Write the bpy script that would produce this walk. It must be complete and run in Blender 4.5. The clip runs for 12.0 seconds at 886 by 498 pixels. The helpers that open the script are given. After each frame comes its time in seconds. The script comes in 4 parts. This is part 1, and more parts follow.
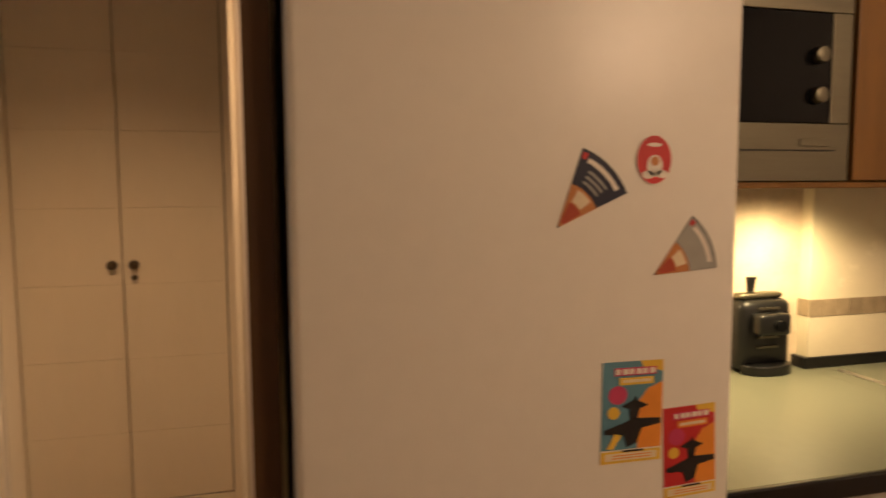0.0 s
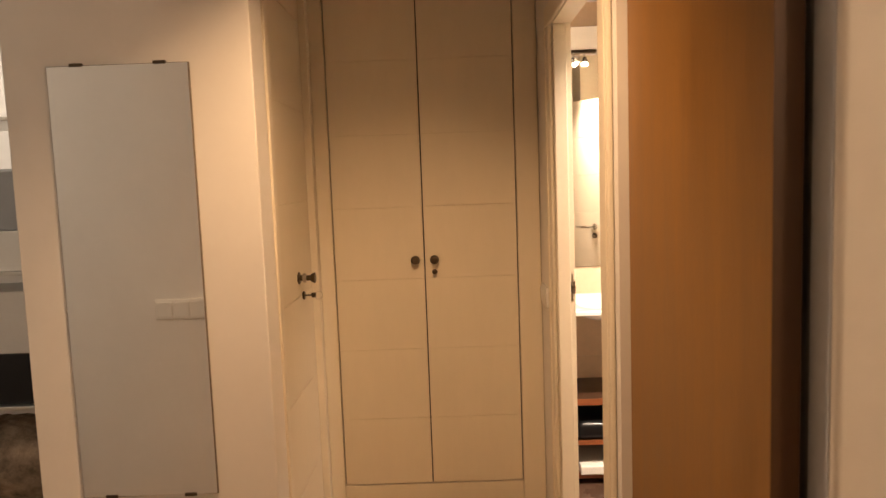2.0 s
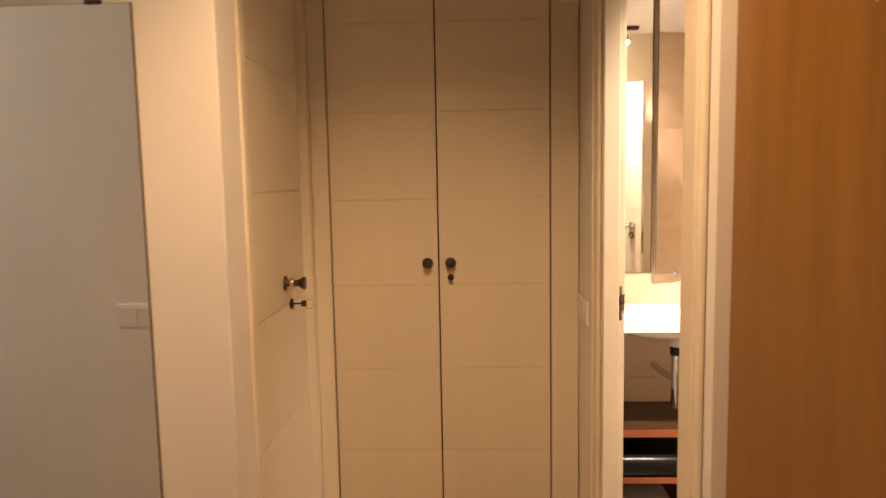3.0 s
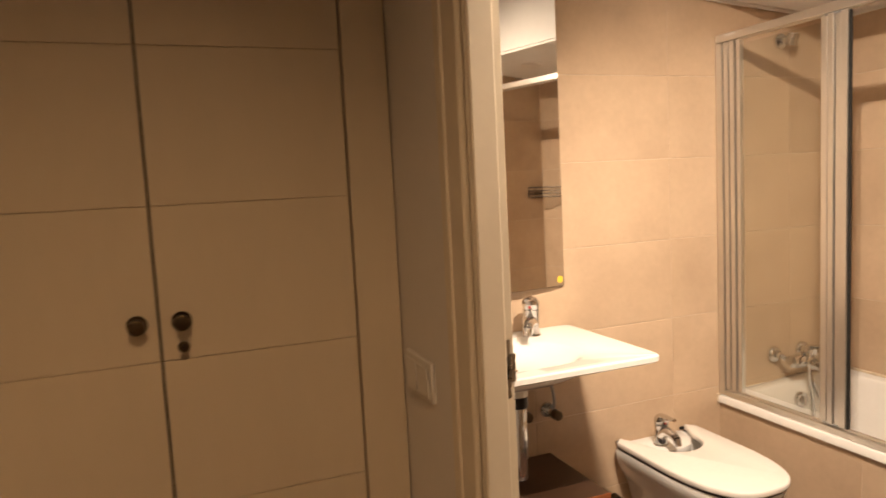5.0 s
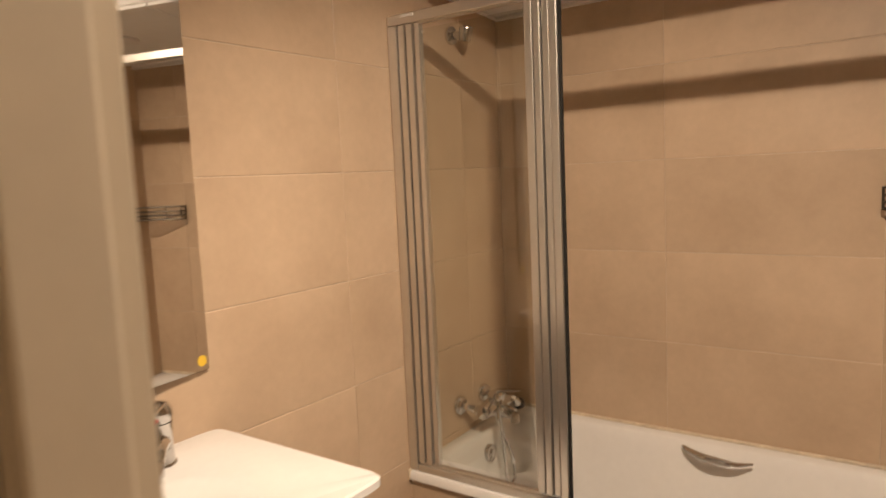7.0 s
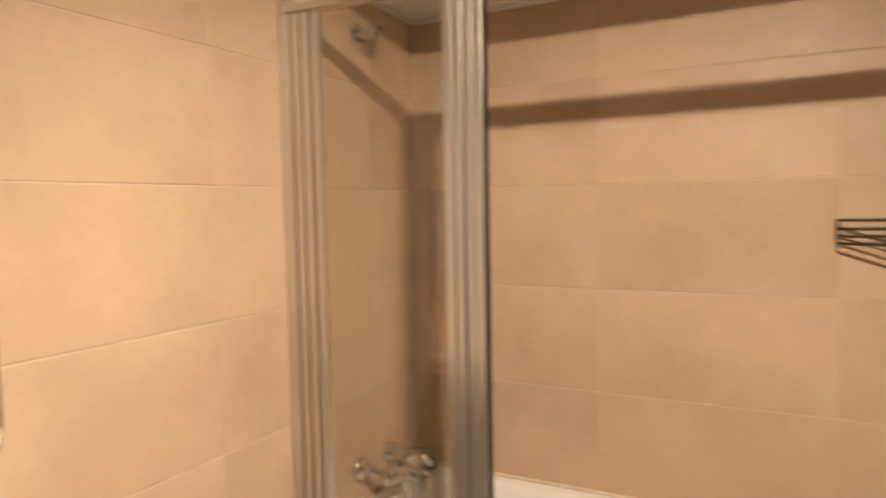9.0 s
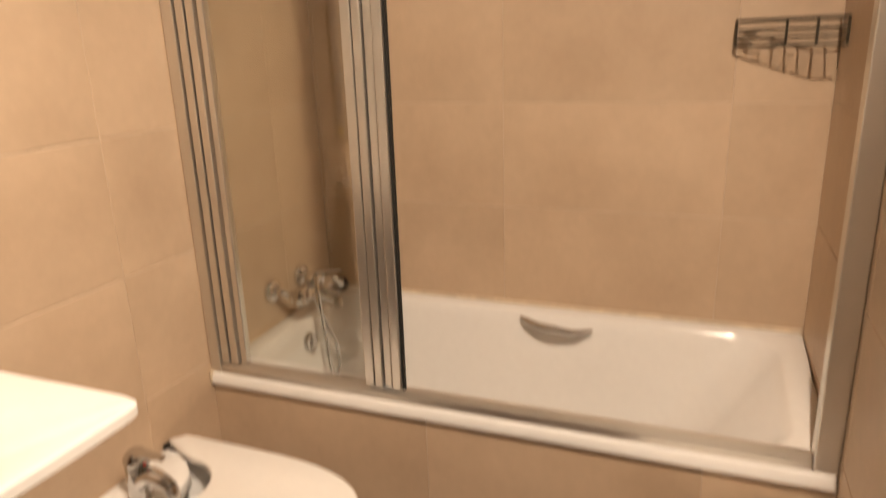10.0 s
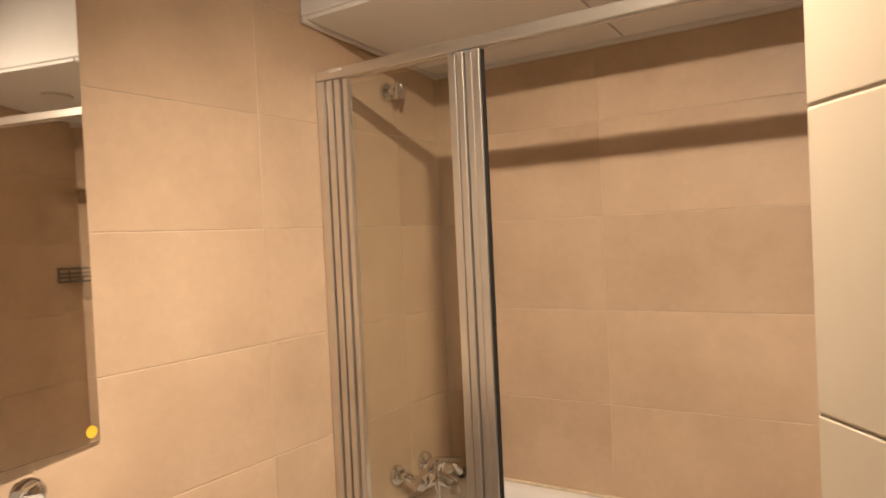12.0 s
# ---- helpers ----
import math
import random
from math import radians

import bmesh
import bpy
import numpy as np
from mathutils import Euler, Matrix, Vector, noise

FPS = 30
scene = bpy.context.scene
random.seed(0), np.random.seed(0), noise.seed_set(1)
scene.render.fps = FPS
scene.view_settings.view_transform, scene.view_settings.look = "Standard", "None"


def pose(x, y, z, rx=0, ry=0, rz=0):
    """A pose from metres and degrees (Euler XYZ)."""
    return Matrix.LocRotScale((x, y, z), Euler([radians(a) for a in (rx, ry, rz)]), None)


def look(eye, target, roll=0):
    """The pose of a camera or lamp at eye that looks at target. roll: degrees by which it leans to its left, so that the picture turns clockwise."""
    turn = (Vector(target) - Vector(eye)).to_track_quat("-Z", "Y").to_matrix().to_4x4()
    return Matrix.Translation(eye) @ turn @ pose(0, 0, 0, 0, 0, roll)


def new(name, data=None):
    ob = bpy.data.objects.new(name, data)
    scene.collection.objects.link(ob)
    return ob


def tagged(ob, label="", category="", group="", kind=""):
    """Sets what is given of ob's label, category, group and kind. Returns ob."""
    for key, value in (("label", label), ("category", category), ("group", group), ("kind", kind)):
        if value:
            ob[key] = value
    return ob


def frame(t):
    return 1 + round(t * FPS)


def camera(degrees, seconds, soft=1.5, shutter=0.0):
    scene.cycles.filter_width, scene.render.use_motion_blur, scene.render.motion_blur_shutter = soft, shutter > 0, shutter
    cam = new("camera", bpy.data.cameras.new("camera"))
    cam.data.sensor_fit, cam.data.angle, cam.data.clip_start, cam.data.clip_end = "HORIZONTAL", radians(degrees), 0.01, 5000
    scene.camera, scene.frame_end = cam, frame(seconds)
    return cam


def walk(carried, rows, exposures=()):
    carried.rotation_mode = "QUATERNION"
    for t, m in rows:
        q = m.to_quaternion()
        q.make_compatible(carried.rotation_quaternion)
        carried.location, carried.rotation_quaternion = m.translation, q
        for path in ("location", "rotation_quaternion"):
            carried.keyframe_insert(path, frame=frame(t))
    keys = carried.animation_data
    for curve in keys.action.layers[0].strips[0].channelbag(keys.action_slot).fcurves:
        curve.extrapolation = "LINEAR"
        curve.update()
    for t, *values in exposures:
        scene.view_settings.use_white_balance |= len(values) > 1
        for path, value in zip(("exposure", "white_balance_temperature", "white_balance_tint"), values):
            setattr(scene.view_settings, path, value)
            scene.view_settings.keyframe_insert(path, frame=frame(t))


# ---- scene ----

cam = camera(66.0, 12.0, shutter=0.5)
PATH = [
    (0, (0.306, -0.184, 1.459), (0.818, 1.741, 1.279), -0.3),
    (0.5, (0.218, -0.216, 1.46), (0.48, 1.759, 1.284), -0.4),
    (1, (0.029, -0.227, 1.457), (0.119, 1.765, 1.301), -1.3),
    (1.5, (-0.101, -0.206, 1.472), (-0.107, 1.787, 1.31), -2.7),
    (2, (-0.133, -0.119, 1.473), (-0.154, 1.872, 1.285), -2.1),
    (2.5, (-0.147, 0.072, 1.461), (-0.186, 2.062, 1.272), -1.7),
    (2.7, (-0.134, 0.192, 1.459), (-0.216, 2.181, 1.262), -1.0),
    (4.3, (-0.177, 1.019, 1.424), (0.134, 2.982, 1.202), -2.0),
    (4.5, (-0.219, 1.123, 1.419), (0.235, 3.06, 1.21), -2.1),
    (5, (-0.204, 1.365, 1.401), (0.525, 3.217, 1.207), -2.9),
    (5.5, (-0.122, 1.594, 1.412), (0.867, 3.319, 1.196), -2.1),
    (6, (-0.047, 1.827, 1.43), (1.334, 3.259, 1.226), -2.1),
    (6.5, (0.022, 1.976, 1.414), (1.597, 3.195, 1.226), -2.8),
    (7, (0.152, 2.107, 1.427), (1.767, 3.268, 1.213), -2.6),
    (7.2, (0.208, 2.127, 1.41), (1.837, 3.277, 1.249), -1.8),
    (8.8, (0.449, 2.264, 1.402), (2.091, 3.398, 1.275), -1.2),
    (9, (0.441, 2.268, 1.393), (2.196, 3.218, 1.268), -1.1),
    (9.5, (0.467, 2.261, 1.357), (2.303, 3.032, 1.171), -1.3),
    (10, (0.465, 2.257, 1.31), (2.248, 2.958, 0.737), -1.9),
    (10.5, (0.453, 2.252, 1.256), (2.173, 2.911, 0.476), -2.5),
    (11, (0.404, 2.238, 1.322), (2.21, 2.873, 0.743), -2.5),
    (11.5, (0.355, 2.138, 1.369), (2.114, 3.078, 1.229), -4.2),
    (12, (0.284, 2.046, 1.406), (1.955, 3.145, 1.369), -2.7),
]
EXPOSURES = [(0, 0.65), (0.5, 0.85), (1.0, 1.3), (1.5, 1.25), (2.7, 1.25), (4.3, 0.55), (5.0, 0.1), (6.0, -0.2), (6.5, -0.38), (7.2, -0.62), (8.8, -0.22), (9.6, -0.05), (10.5, -0.72), (11.0, -0.75), (11.5, -0.7), (12.0, -0.24)]
walk(cam, [(t, look(eye, target, roll)) for t, eye, target, roll in PATH], EXPOSURES)

# ---- light ----
world = bpy.data.worlds.new("night")
scene.world = world
world.use_nodes = True
world.node_tree.nodes["Background"].inputs[0].default_value = (0.012, 0.011, 0.012, 1)
world.node_tree.nodes["Background"].inputs[1].default_value = 0.5

# bathroom box and corridor planes
XB, YB, YT = 2.365, 3.418, 1.982   # back wall, mirror wall, tub end wall
XD = 0.328                         # bathroom side of the door wall
XR, XL = 0.262, -0.70             # corridor sides
YC = 2.83                          # wardrobe face
YM = 1.887                         # wall with the hall mirror
CEIL = 2.48


def lamp(name, kind, loc, energy, color, size=0.05, target=None, spot=None):
    d = bpy.data.lights.new(name, kind)
    d.energy, d.color = energy, color
    if kind == "AREA":
        d.size = size
    else:
        d.shadow_soft_size = size
    if spot:
        d.spot_size, d.spot_blend = radians(spot), 0.85
    ob = new(name, d)
    ob.matrix_basis = look(loc, target) if target else pose(*loc)
    return ob


SPOTS = [(0.690, 2.12, 2.284), (0.765, 2.12, 2.284), (0.840, 2.12, 2.284)]
AIMS = [(2.00, 2.86, 0.80), (1.66, 2.93, 0.48), (0.72, 2.85, 0.70)]
for p, aim, watts in zip(SPOTS, AIMS, (90.0, 90.0, 58.0)):
    d_ = (Vector(aim) - Vector(p)).normalized()
    lamp("spot_bulb_light", "SPOT", tuple(Vector(p) + 0.040 * d_), watts, (1.0, 0.79, 0.60), 0.010, aim, 104)
for p in ((1.25, 1.36), (1.75, 1.36)):
    lamp("worktop_light", "SPOT", (p[0], p[1], 1.385), 13.0, (1.0, 0.74, 0.36), 0.05, (p[0], p[1] + 0.12, 0.9), 160)
# ceiling lamp of the kitchen behind the walker, and one in the hall on the left
lamp("kitchen_lamp_light", "POINT", (1.95, -0.85, 2.27), 31.0, (1.0, 0.67, 0.41), 0.12)
lamp("downlight_bulb", "SPOT", (-0.28, 1.15, CEIL - 0.03), 49.0, (1.0, 0.61, 0.32), 0.03, (-0.28, 1.92, 0.0), 108)
lamp("living_lamp_light", "POINT", (-2.6, 2.6, 2.1), 11.0, (1.0, 0.85, 0.70), 0.12)

# ---- materials ----
def material(name, base, rough=0.5, metal=0.0, vary=0.06, scale=6.0, bump=0.0, bscale=200.0, fine=0.03, coat=0.0, trans=0.0, ior=1.45,
             second=None, stretch=(1, 1, 1), rvar=0.08, rand=0.0, emit=None):
    m = bpy.data.materials.new(name)
    m.use_nodes = True
    nt = m.node_tree
    b = nt.nodes["Principled BSDF"]
    N, L = nt.nodes.new, nt.links.new
    b.inputs["Metallic"].default_value = metal
    b.inputs["Coat Weight"].default_value = coat
    b.inputs["Transmission Weight"].default_value = trans
    b.inputs["IOR"].default_value = ior
    tc = N("ShaderNodeTexCoord")
    mp = N("ShaderNodeMapping")
    mp.inputs["Scale"].default_value = stretch
    L(tc.outputs["Object"], mp.inputs["Vector"])
    src = mp.outputs[0]
    oi = N("ShaderNodeObjectInfo")
    if rand:
        add = N("ShaderNodeVectorMath")
        add.operation = "ADD"
        mul = N("ShaderNodeMath")
        mul.operation = "MULTIPLY"
        mul.inputs[1].default_value = 37.0
        L(oi.outputs["Random"], mul.inputs[0])
        L(src, add.inputs[0])
        L(mul.outputs[0], add.inputs[1])
        src = add.outputs[0]
    n1 = N("ShaderNodeTexNoise")
    n1.inputs["Scale"].default_value = scale
    n1.inputs["Detail"].default_value = 5
    n1.inputs["Roughness"].default_value = 0.62
    L(src, n1.inputs["Vector"])
    n2 = N("ShaderNodeTexNoise")
    n2.inputs["Scale"].default_value = scale * 14
    n2.inputs["Detail"].default_value = 3
    L(src, n2.inputs["Vector"])
    hi = second or tuple(min(1, c * (1 + vary)) for c in base)
    lo = tuple(c * (1 - vary) for c in base)
    ramp = N("ShaderNodeValToRGB")
    ramp.color_ramp.elements[0].position, ramp.color_ramp.elements[1].position = 0.32, 0.68
    ramp.color_ramp.elements[0].color, ramp.color_ramp.elements[1].color = (*lo, 1), (*hi, 1)
    L(n1.outputs["Fac"], ramp.inputs[0])
    fac = N("ShaderNodeMapRange")
    fac.inputs["To Min"].default_value, fac.inputs["To Max"].default_value = 1 - fine, 1 + fine
    L(n2.outputs["Fac"], fac.inputs["Value"])
    sc = N("ShaderNodeVectorMath")
    sc.operation = "SCALE"
    L(ramp.outputs[0], sc.inputs[0])
    L(fac.outputs[0], sc.inputs["Scale"])
    col = sc.outputs[0]
    if rand:
        rr = N("ShaderNodeMapRange")
        rr.inputs["To Min"].default_value, rr.inputs["To Max"].default_value = 1 - rand, 1 + rand
        L(oi.outputs["Random"], rr.inputs["Value"])
        sc2 = N("ShaderNodeVectorMath")
        sc2.operation = "SCALE"
        L(col, sc2.inputs[0])
        L(rr.outputs[0], sc2.inputs["Scale"])
        col = sc2.outputs[0]
    L(col, b.inputs["Base Color"])
    rg = N("ShaderNodeMapRange")
    rg.inputs["To Min"].default_value, rg.inputs["To Max"].default_value = max(0.02, rough - rvar), min(1, rough + rvar)
    L(n1.outputs["Fac"], rg.inputs["Value"])
    L(rg.outputs[0], b.inputs["Roughness"])
    if bump:
        n3 = N("ShaderNodeTexNoise")
        n3.inputs["Scale"].default_value = bscale
        n3.inputs["Detail"].default_value = 4
        L(src, n3.inputs["Vector"])
        bp = N("ShaderNodeBump")
        bp.inputs["Strength"].default_value = bump
        bp.inputs["Distance"].default_value = 0.002
        L(n3.outputs["Fac"], bp.inputs["Height"])
        L(bp.outputs[0], b.inputs["Normal"])
    if emit:
        b.inputs["Emission Color"].default_value = (*emit[0], 1)
        b.inputs["Emission Strength"].default_value = emit[1]
    return m


M = {}
M["wall"] = material("wall_paint", (0.72, 0.69, 0.65), 0.75, vary=0.03, scale=2.5, bump=0.12, bscale=90, fine=0.015)
M["ceiling"] = material("ceiling_paint", (0.78, 0.77, 0.75), 0.8, vary=0.02, scale=2, bump=0.08, bscale=120)
M["lacquer"] = material("cream_lacquer", (0.68, 0.60, 0.47), 0.42, vary=0.03, scale=3, bump=0.10, bscale=70, fine=0.02, stretch=(1, 1, 0.25))
M["frame"] = material("frame_lacquer", (0.70, 0.63, 0.51), 0.38, vary=0.03, scale=4, bump=0.06, bscale=60)
M["wood"] = material("cherry_veneer", (0.185, 0.082, 0.014), 0.38, vary=0.08, scale=3.2, second=(0.235, 0.108, 0.020), stretch=(6.0, 6.0, 0.5), fine=0.14, bump=0.05, bscale=120)
M["darkwood"] = material("wenge_veneer", (0.045, 0.022, 0.012), 0.4, vary=0.25, scale=5, stretch=(0.6, 6, 6), fine=0.15)
M["edgewood"] = material("mahogany_edge", (0.23, 0.075, 0.028), 0.38, vary=0.2, scale=5, stretch=(0.5, 5, 5), fine=0.12)
M["fridge"] = material("fridge_enamel", (0.74, 0.71, 0.66), 0.36, vary=0.015, scale=2, bump=0.05, bscale=260, rvar=0.05)
# cherry veneer with the shade of the panel's front edge put into its colour
M["shaded_edge"] = material("shaded_cherry_edge", (0.075, 0.034, 0.011), 0.5, vary=0.15, scale=5, stretch=(5, 5, 0.5), fine=0.1)
M["greymetal"] = material("grey_painted_steel", (0.32, 0.33, 0.34), 0.4, metal=0.3, vary=0.04)
M["rubber"] = material("black_seal", (0.012, 0.010, 0.008), 0.9, vary=0.2)
M["alu"] = material("brushed_aluminium", (0.68, 0.65, 0.60), 0.29, metal=0.9, vary=0.03, scale=3, fine=0.03, rvar=0.03)
M["chrome"] = material("chrome", (0.62, 0.61, 0.60), 0.07, metal=1.0, vary=0.02, rvar=0.04)
M["nickel"] = material("satin_nickel", (0.50, 0.45, 0.38), 0.28, metal=1.0, vary=0.05)
M["bronze"] = material("dark_bronze", (0.10, 0.075, 0.05), 0.35, metal=0.9, vary=0.1)
M["ceramic"] = material("glazed_ceramic", (0.83, 0.82, 0.80), 0.12, vary=0.015, scale=3, coat=0.5, rvar=0.05)
M["seat"] = material("seat_plastic", (0.79, 0.76, 0.72), 0.25, vary=0.02, scale=4, rvar=0.06)
M["enamel"] = material("bath_enamel", (0.80, 0.78, 0.75), 0.16, vary=0.02, scale=3, coat=0.4, rvar=0.06)
M["tile"] = material("beige_stoneware", (0.505, 0.374, 0.258), 0.42, vary=0.05, scale=3.0, second=(0.60, 0.455, 0.318), fine=0.06, bump=0.18, bscale=45, rand=0.022, rvar=0.10)
M["grout"] = material("pale_grout", (0.60, 0.49, 0.375), 0.9, vary=0.15, scale=12, bump=0.3, bscale=300, fine=0.1)
M["silicone"] = material("aged_silicone", (0.66, 0.56, 0.42), 0.5, vary=0.22, scale=14, fine=0.1)
M["floortile"] = material("brown_floor_tile", (0.085, 0.048, 0.032), 0.28, vary=0.25, scale=5, fine=0.1, rand=0.05, bump=0.06, bscale=60)
M["parquet"] = material("oak_floor", (0.24, 0.145, 0.075), 0.4, vary=0.2, scale=4, stretch=(6, 0.5, 1), fine=0.1)
M["mirror"] = material("silvered_mirror", (0.88, 0.87, 0.84), 0.025, metal=1.0, vary=0.0, fine=0.0, rvar=0.005)
M["glassedge"] = material("mirror_edge", (0.16, 0.13, 0.10), 0.3, vary=0.1)
M["white"] = material("white_plastic", (0.74, 0.72, 0.68), 0.35, vary=0.02)
M["counter"] = material("grey_green_laminate", (0.165, 0.17, 0.13), 0.38, vary=0.08, scale=30, fine=0.12)
M["black"] = material("black_plastic", (0.007, 0.007, 0.008), 0.3, vary=0.2)
M["blackglass"] = material("black_glass", (0.005, 0.005, 0.006), 0.10, vary=0.1, ior=1.22)
M["dimsteel"] = material("dull_brushed_steel", (0.17, 0.155, 0.115), 0.38, metal=0.9, vary=0.06, scale=10, stretch=(0.4, 6, 6), fine=0.06)
M["edgegrey"] = material("cool_grey_edge", (0.50, 0.53, 0.58), 0.4, vary=0.04)
M["steel"] = material("stainless_steel", (0.36, 0.33, 0.28), 0.33, metal=0.95, vary=0.05, scale=10, stretch=(0.4, 6, 6), fine=0.06)
M["splash"] = material("cream_wall_tile", (0.72, 0.64, 0.50), 0.25, vary=0.04, scale=5, rand=0.02)
M["border"] = material("brown_border_tile", (0.30, 0.23, 0.16), 0.4, vary=0.2, scale=20, rand=0.22)
M["yellow"] = material("yellow_sticker", (0.75, 0.50, 0.05), 0.5, vary=0.05)
M["wire"] = material("dark_wire", (0.10, 0.085, 0.065), 0.35, metal=0.8, vary=0.15)
M["bulb"] = material("glowing_bulb", (0.9, 0.85, 0.75), 0.4, vary=0.0, emit=((1.0, 0.80, 0.55), 14.0))
M["lampglass"] = material("lit_lamp_glass", (0.9, 0.85, 0.75), 0.4, vary=0.0, emit=((1.0, 0.80, 0.55), 4.0))


def ink(name, rgb, rough=0.4):
    M[name] = material(name, rgb, rough, vary=0.06, scale=30)


for n_, c_ in dict(ink_navy=(0.015, 0.018, 0.045), ink_red=(0.52, 0.03, 0.035), ink_orange=(0.72, 0.26, 0.04), ink_crust=(0.50, 0.20, 0.07),
                   ink_tomato=(0.38, 0.06, 0.03), ink_cream=(0.72, 0.62, 0.45), ink_blue=(0.10, 0.24, 0.33), ink_yellow=(0.72, 0.47, 0.06),
                   ink_black=(0.015, 0.014, 0.016), ink_grey=(0.33, 0.33, 0.31), ink_magenta=(0.50, 0.05, 0.13), ink_white=(0.75, 0.70, 0.64)).items():
    ink(n_, c_)


def glass_material():
    m = bpy.data.materials.new("clear_glass")
    m.use_nodes = True
    nt = m.node_tree
    out = nt.nodes["Material Output"]
    mix = nt.nodes.new("ShaderNodeMixShader")
    tr = nt.nodes.new("ShaderNodeBsdfTransparent")
    tr.inputs[0].default_value = (0.94, 0.95, 0.93, 1)
    gl = nt.nodes.new("ShaderNodeBsdfGlossy")
    gl.inputs["Roughness"].default_value = 0.03
    mix.inputs[0].default_value = 0.075
    nt.links.new(tr.outputs[0], mix.inputs[1])
    nt.links.new(gl.outputs[0], mix.inputs[2])
    nt.links.new(mix.outputs[0], out.inputs[0])
    return m


M["glass"] = glass_material()


# ---- mesh helpers ----
def bm_box(x0, y0, z0, x1, y1, z1, bev=0.0, seg=2, bm=None):
    own = bm or bmesh.new()
    r = bmesh.ops.create_cube(own, size=1.0)
    for v in r["verts"]:
        v.co = Vector(((x0 + x1) / 2 + v.co.x * (x1 - x0), (y0 + y1) / 2 + v.co.y * (y1 - y0), (z0 + z1) / 2 + v.co.z * (z1 - z0)))
    if bev:
        edges = list({e for v in r["verts"] for e in v.link_edges})
        bmesh.ops.bevel(own, geom=edges, offset=bev, segments=seg, profile=0.5, affect="EDGES")
    return own


def bm_boxes(*rows, bev=0.0):
    bm = bmesh.new()
    for r in rows:
        bm_box(*r, bev=bev, bm=bm)
    return bm


def bm_cyl(p0, p1, r0, r1=None, seg=24, bm=None, bev=0.0):
    own = bm or bmesh.new()
    p0, p1 = Vector(p0), Vector(p1)
    d = p1 - p0
    m = Matrix.Translation((p0 + p1) / 2) @ d.to_track_quat("Z", "Y").to_matrix().to_4x4()
    r = bmesh.ops.create_cone(own, cap_ends=True, segments=seg, radius1=r0, radius2=r0 if r1 is None else r1, depth=d.length, matrix=m)
    if bev:
        edges = [e for e in {e for v in r["verts"] for e in v.link_edges} if any(len(f.verts) > 4 for f in e.link_faces)]
        bmesh.ops.bevel(own, geom=edges, offset=bev, segments=2, profile=0.5, affect="EDGES")
    return own


def bm_ball(c, r, scale=(1, 1, 1), bm=None, u=20, v=14):
    own = bm or bmesh.new()
    bmesh.ops.create_uvsphere(own, u_segments=u, v_segments=v, radius=r, matrix=Matrix.Translation(c) @ Matrix.Diagonal((*scale, 1)))
    return own


def bm_loops(loops, cap0=True, cap1=True, bm=None):
    own = bm or bmesh.new()
    rings = [[own.verts.new(p) for p in lp] for lp in loops]
    n = len(rings[0])
    for a, b in zip(rings, rings[1:]):
        for i in range(n):
            own.faces.new((a[i], a[(i + 1) % n], b[(i + 1) % n], b[i]))
    if cap0:
        own.faces.new(list(reversed(rings[0])))
    if cap1:
        own.faces.new(rings[-1])
    bmesh.ops.recalc_face_normals(own, faces=own.faces)
    return own


def bm_tube(points, r, seg=10, bm=None):
    pts = [Vector(p) for p in points]
    loops = []
    up = Vector((0.13, 0.31, 0.94)).normalized()
    for i, p in enumerate(pts):
        d = (pts[min(i + 1, len(pts) - 1)] - pts[max(i - 1, 0)]).normalized()
        a = d.cross(up)
        if a.length < 0.05:
            a = d.cross(Vector((1, 0, 0)))
        a.normalize()
        b = d.cross(a)
        rr = r[i] if isinstance(r, (list, tuple)) else r
        loops.append([p + rr * (math.cos(2 * math.pi * k / seg) * a + math.sin(2 * math.pi * k / seg) * b) for k in range(seg)])
    return bm_loops(loops, bm=bm)


def smooth_path(points, n=8):
    pts = [Vector(p) for p in points]
    pts = [2 * pts[0] - pts[1]] + pts + [2 * pts[-1] - pts[-2]]
    out = []
    for i in range(1, len(pts) - 2):
        a, b, c, d = pts[i - 1:i + 3]
        for k in range(n):
            t = k / n
            out.append(0.5 * (2 * b + (c - a) * t + (2 * a - 5 * b + 4 * c - d) * t * t + (3 * b - a - 3 * c + d) * t ** 3))
    return out + [pts[-2]]


def bm_prism(outline, z0, z1, bev=0.0, bm=None, seg=2):
    """Upright prism over an outline of (x, y)."""
    own = bm or bmesh.new()
    f = own.faces.new([own.verts.new((x, y, z1)) for x, y in outline])
    r = bmesh.ops.extrude_face_region(own, geom=[f])
    vs = [v for v in r["geom"] if isinstance(v, bmesh.types.BMVert)]
    for v in vs:
        v.co.z = z0
    bmesh.ops.recalc_face_normals(own, faces=own.faces)
    if bev:
        es = [e for e in own.edges if abs(e.verts[0].co.z - e.verts[1].co.z) < 1e-6]
        bmesh.ops.bevel(own, geom=es, offset=bev, segments=seg, profile=0.5, affect="EDGES")
    return own


def mesh_of(name, bm, mat, smooth=False):
    me = bpy.data.meshes.new(name)
    bm.to_mesh(me)
    bm.free()
    me.materials.append(M[mat])
    if smooth:
        for p in me.polygons:
            p.use_smooth = True
        me.set_sharp_from_angle(angle=radians(38))
    return me


def solo(name, bm, mat, label="", category="", group="", kind="", smooth=False):
    return tagged(new(name, mesh_of(name, bm, mat, smooth)), label, category, group, kind)


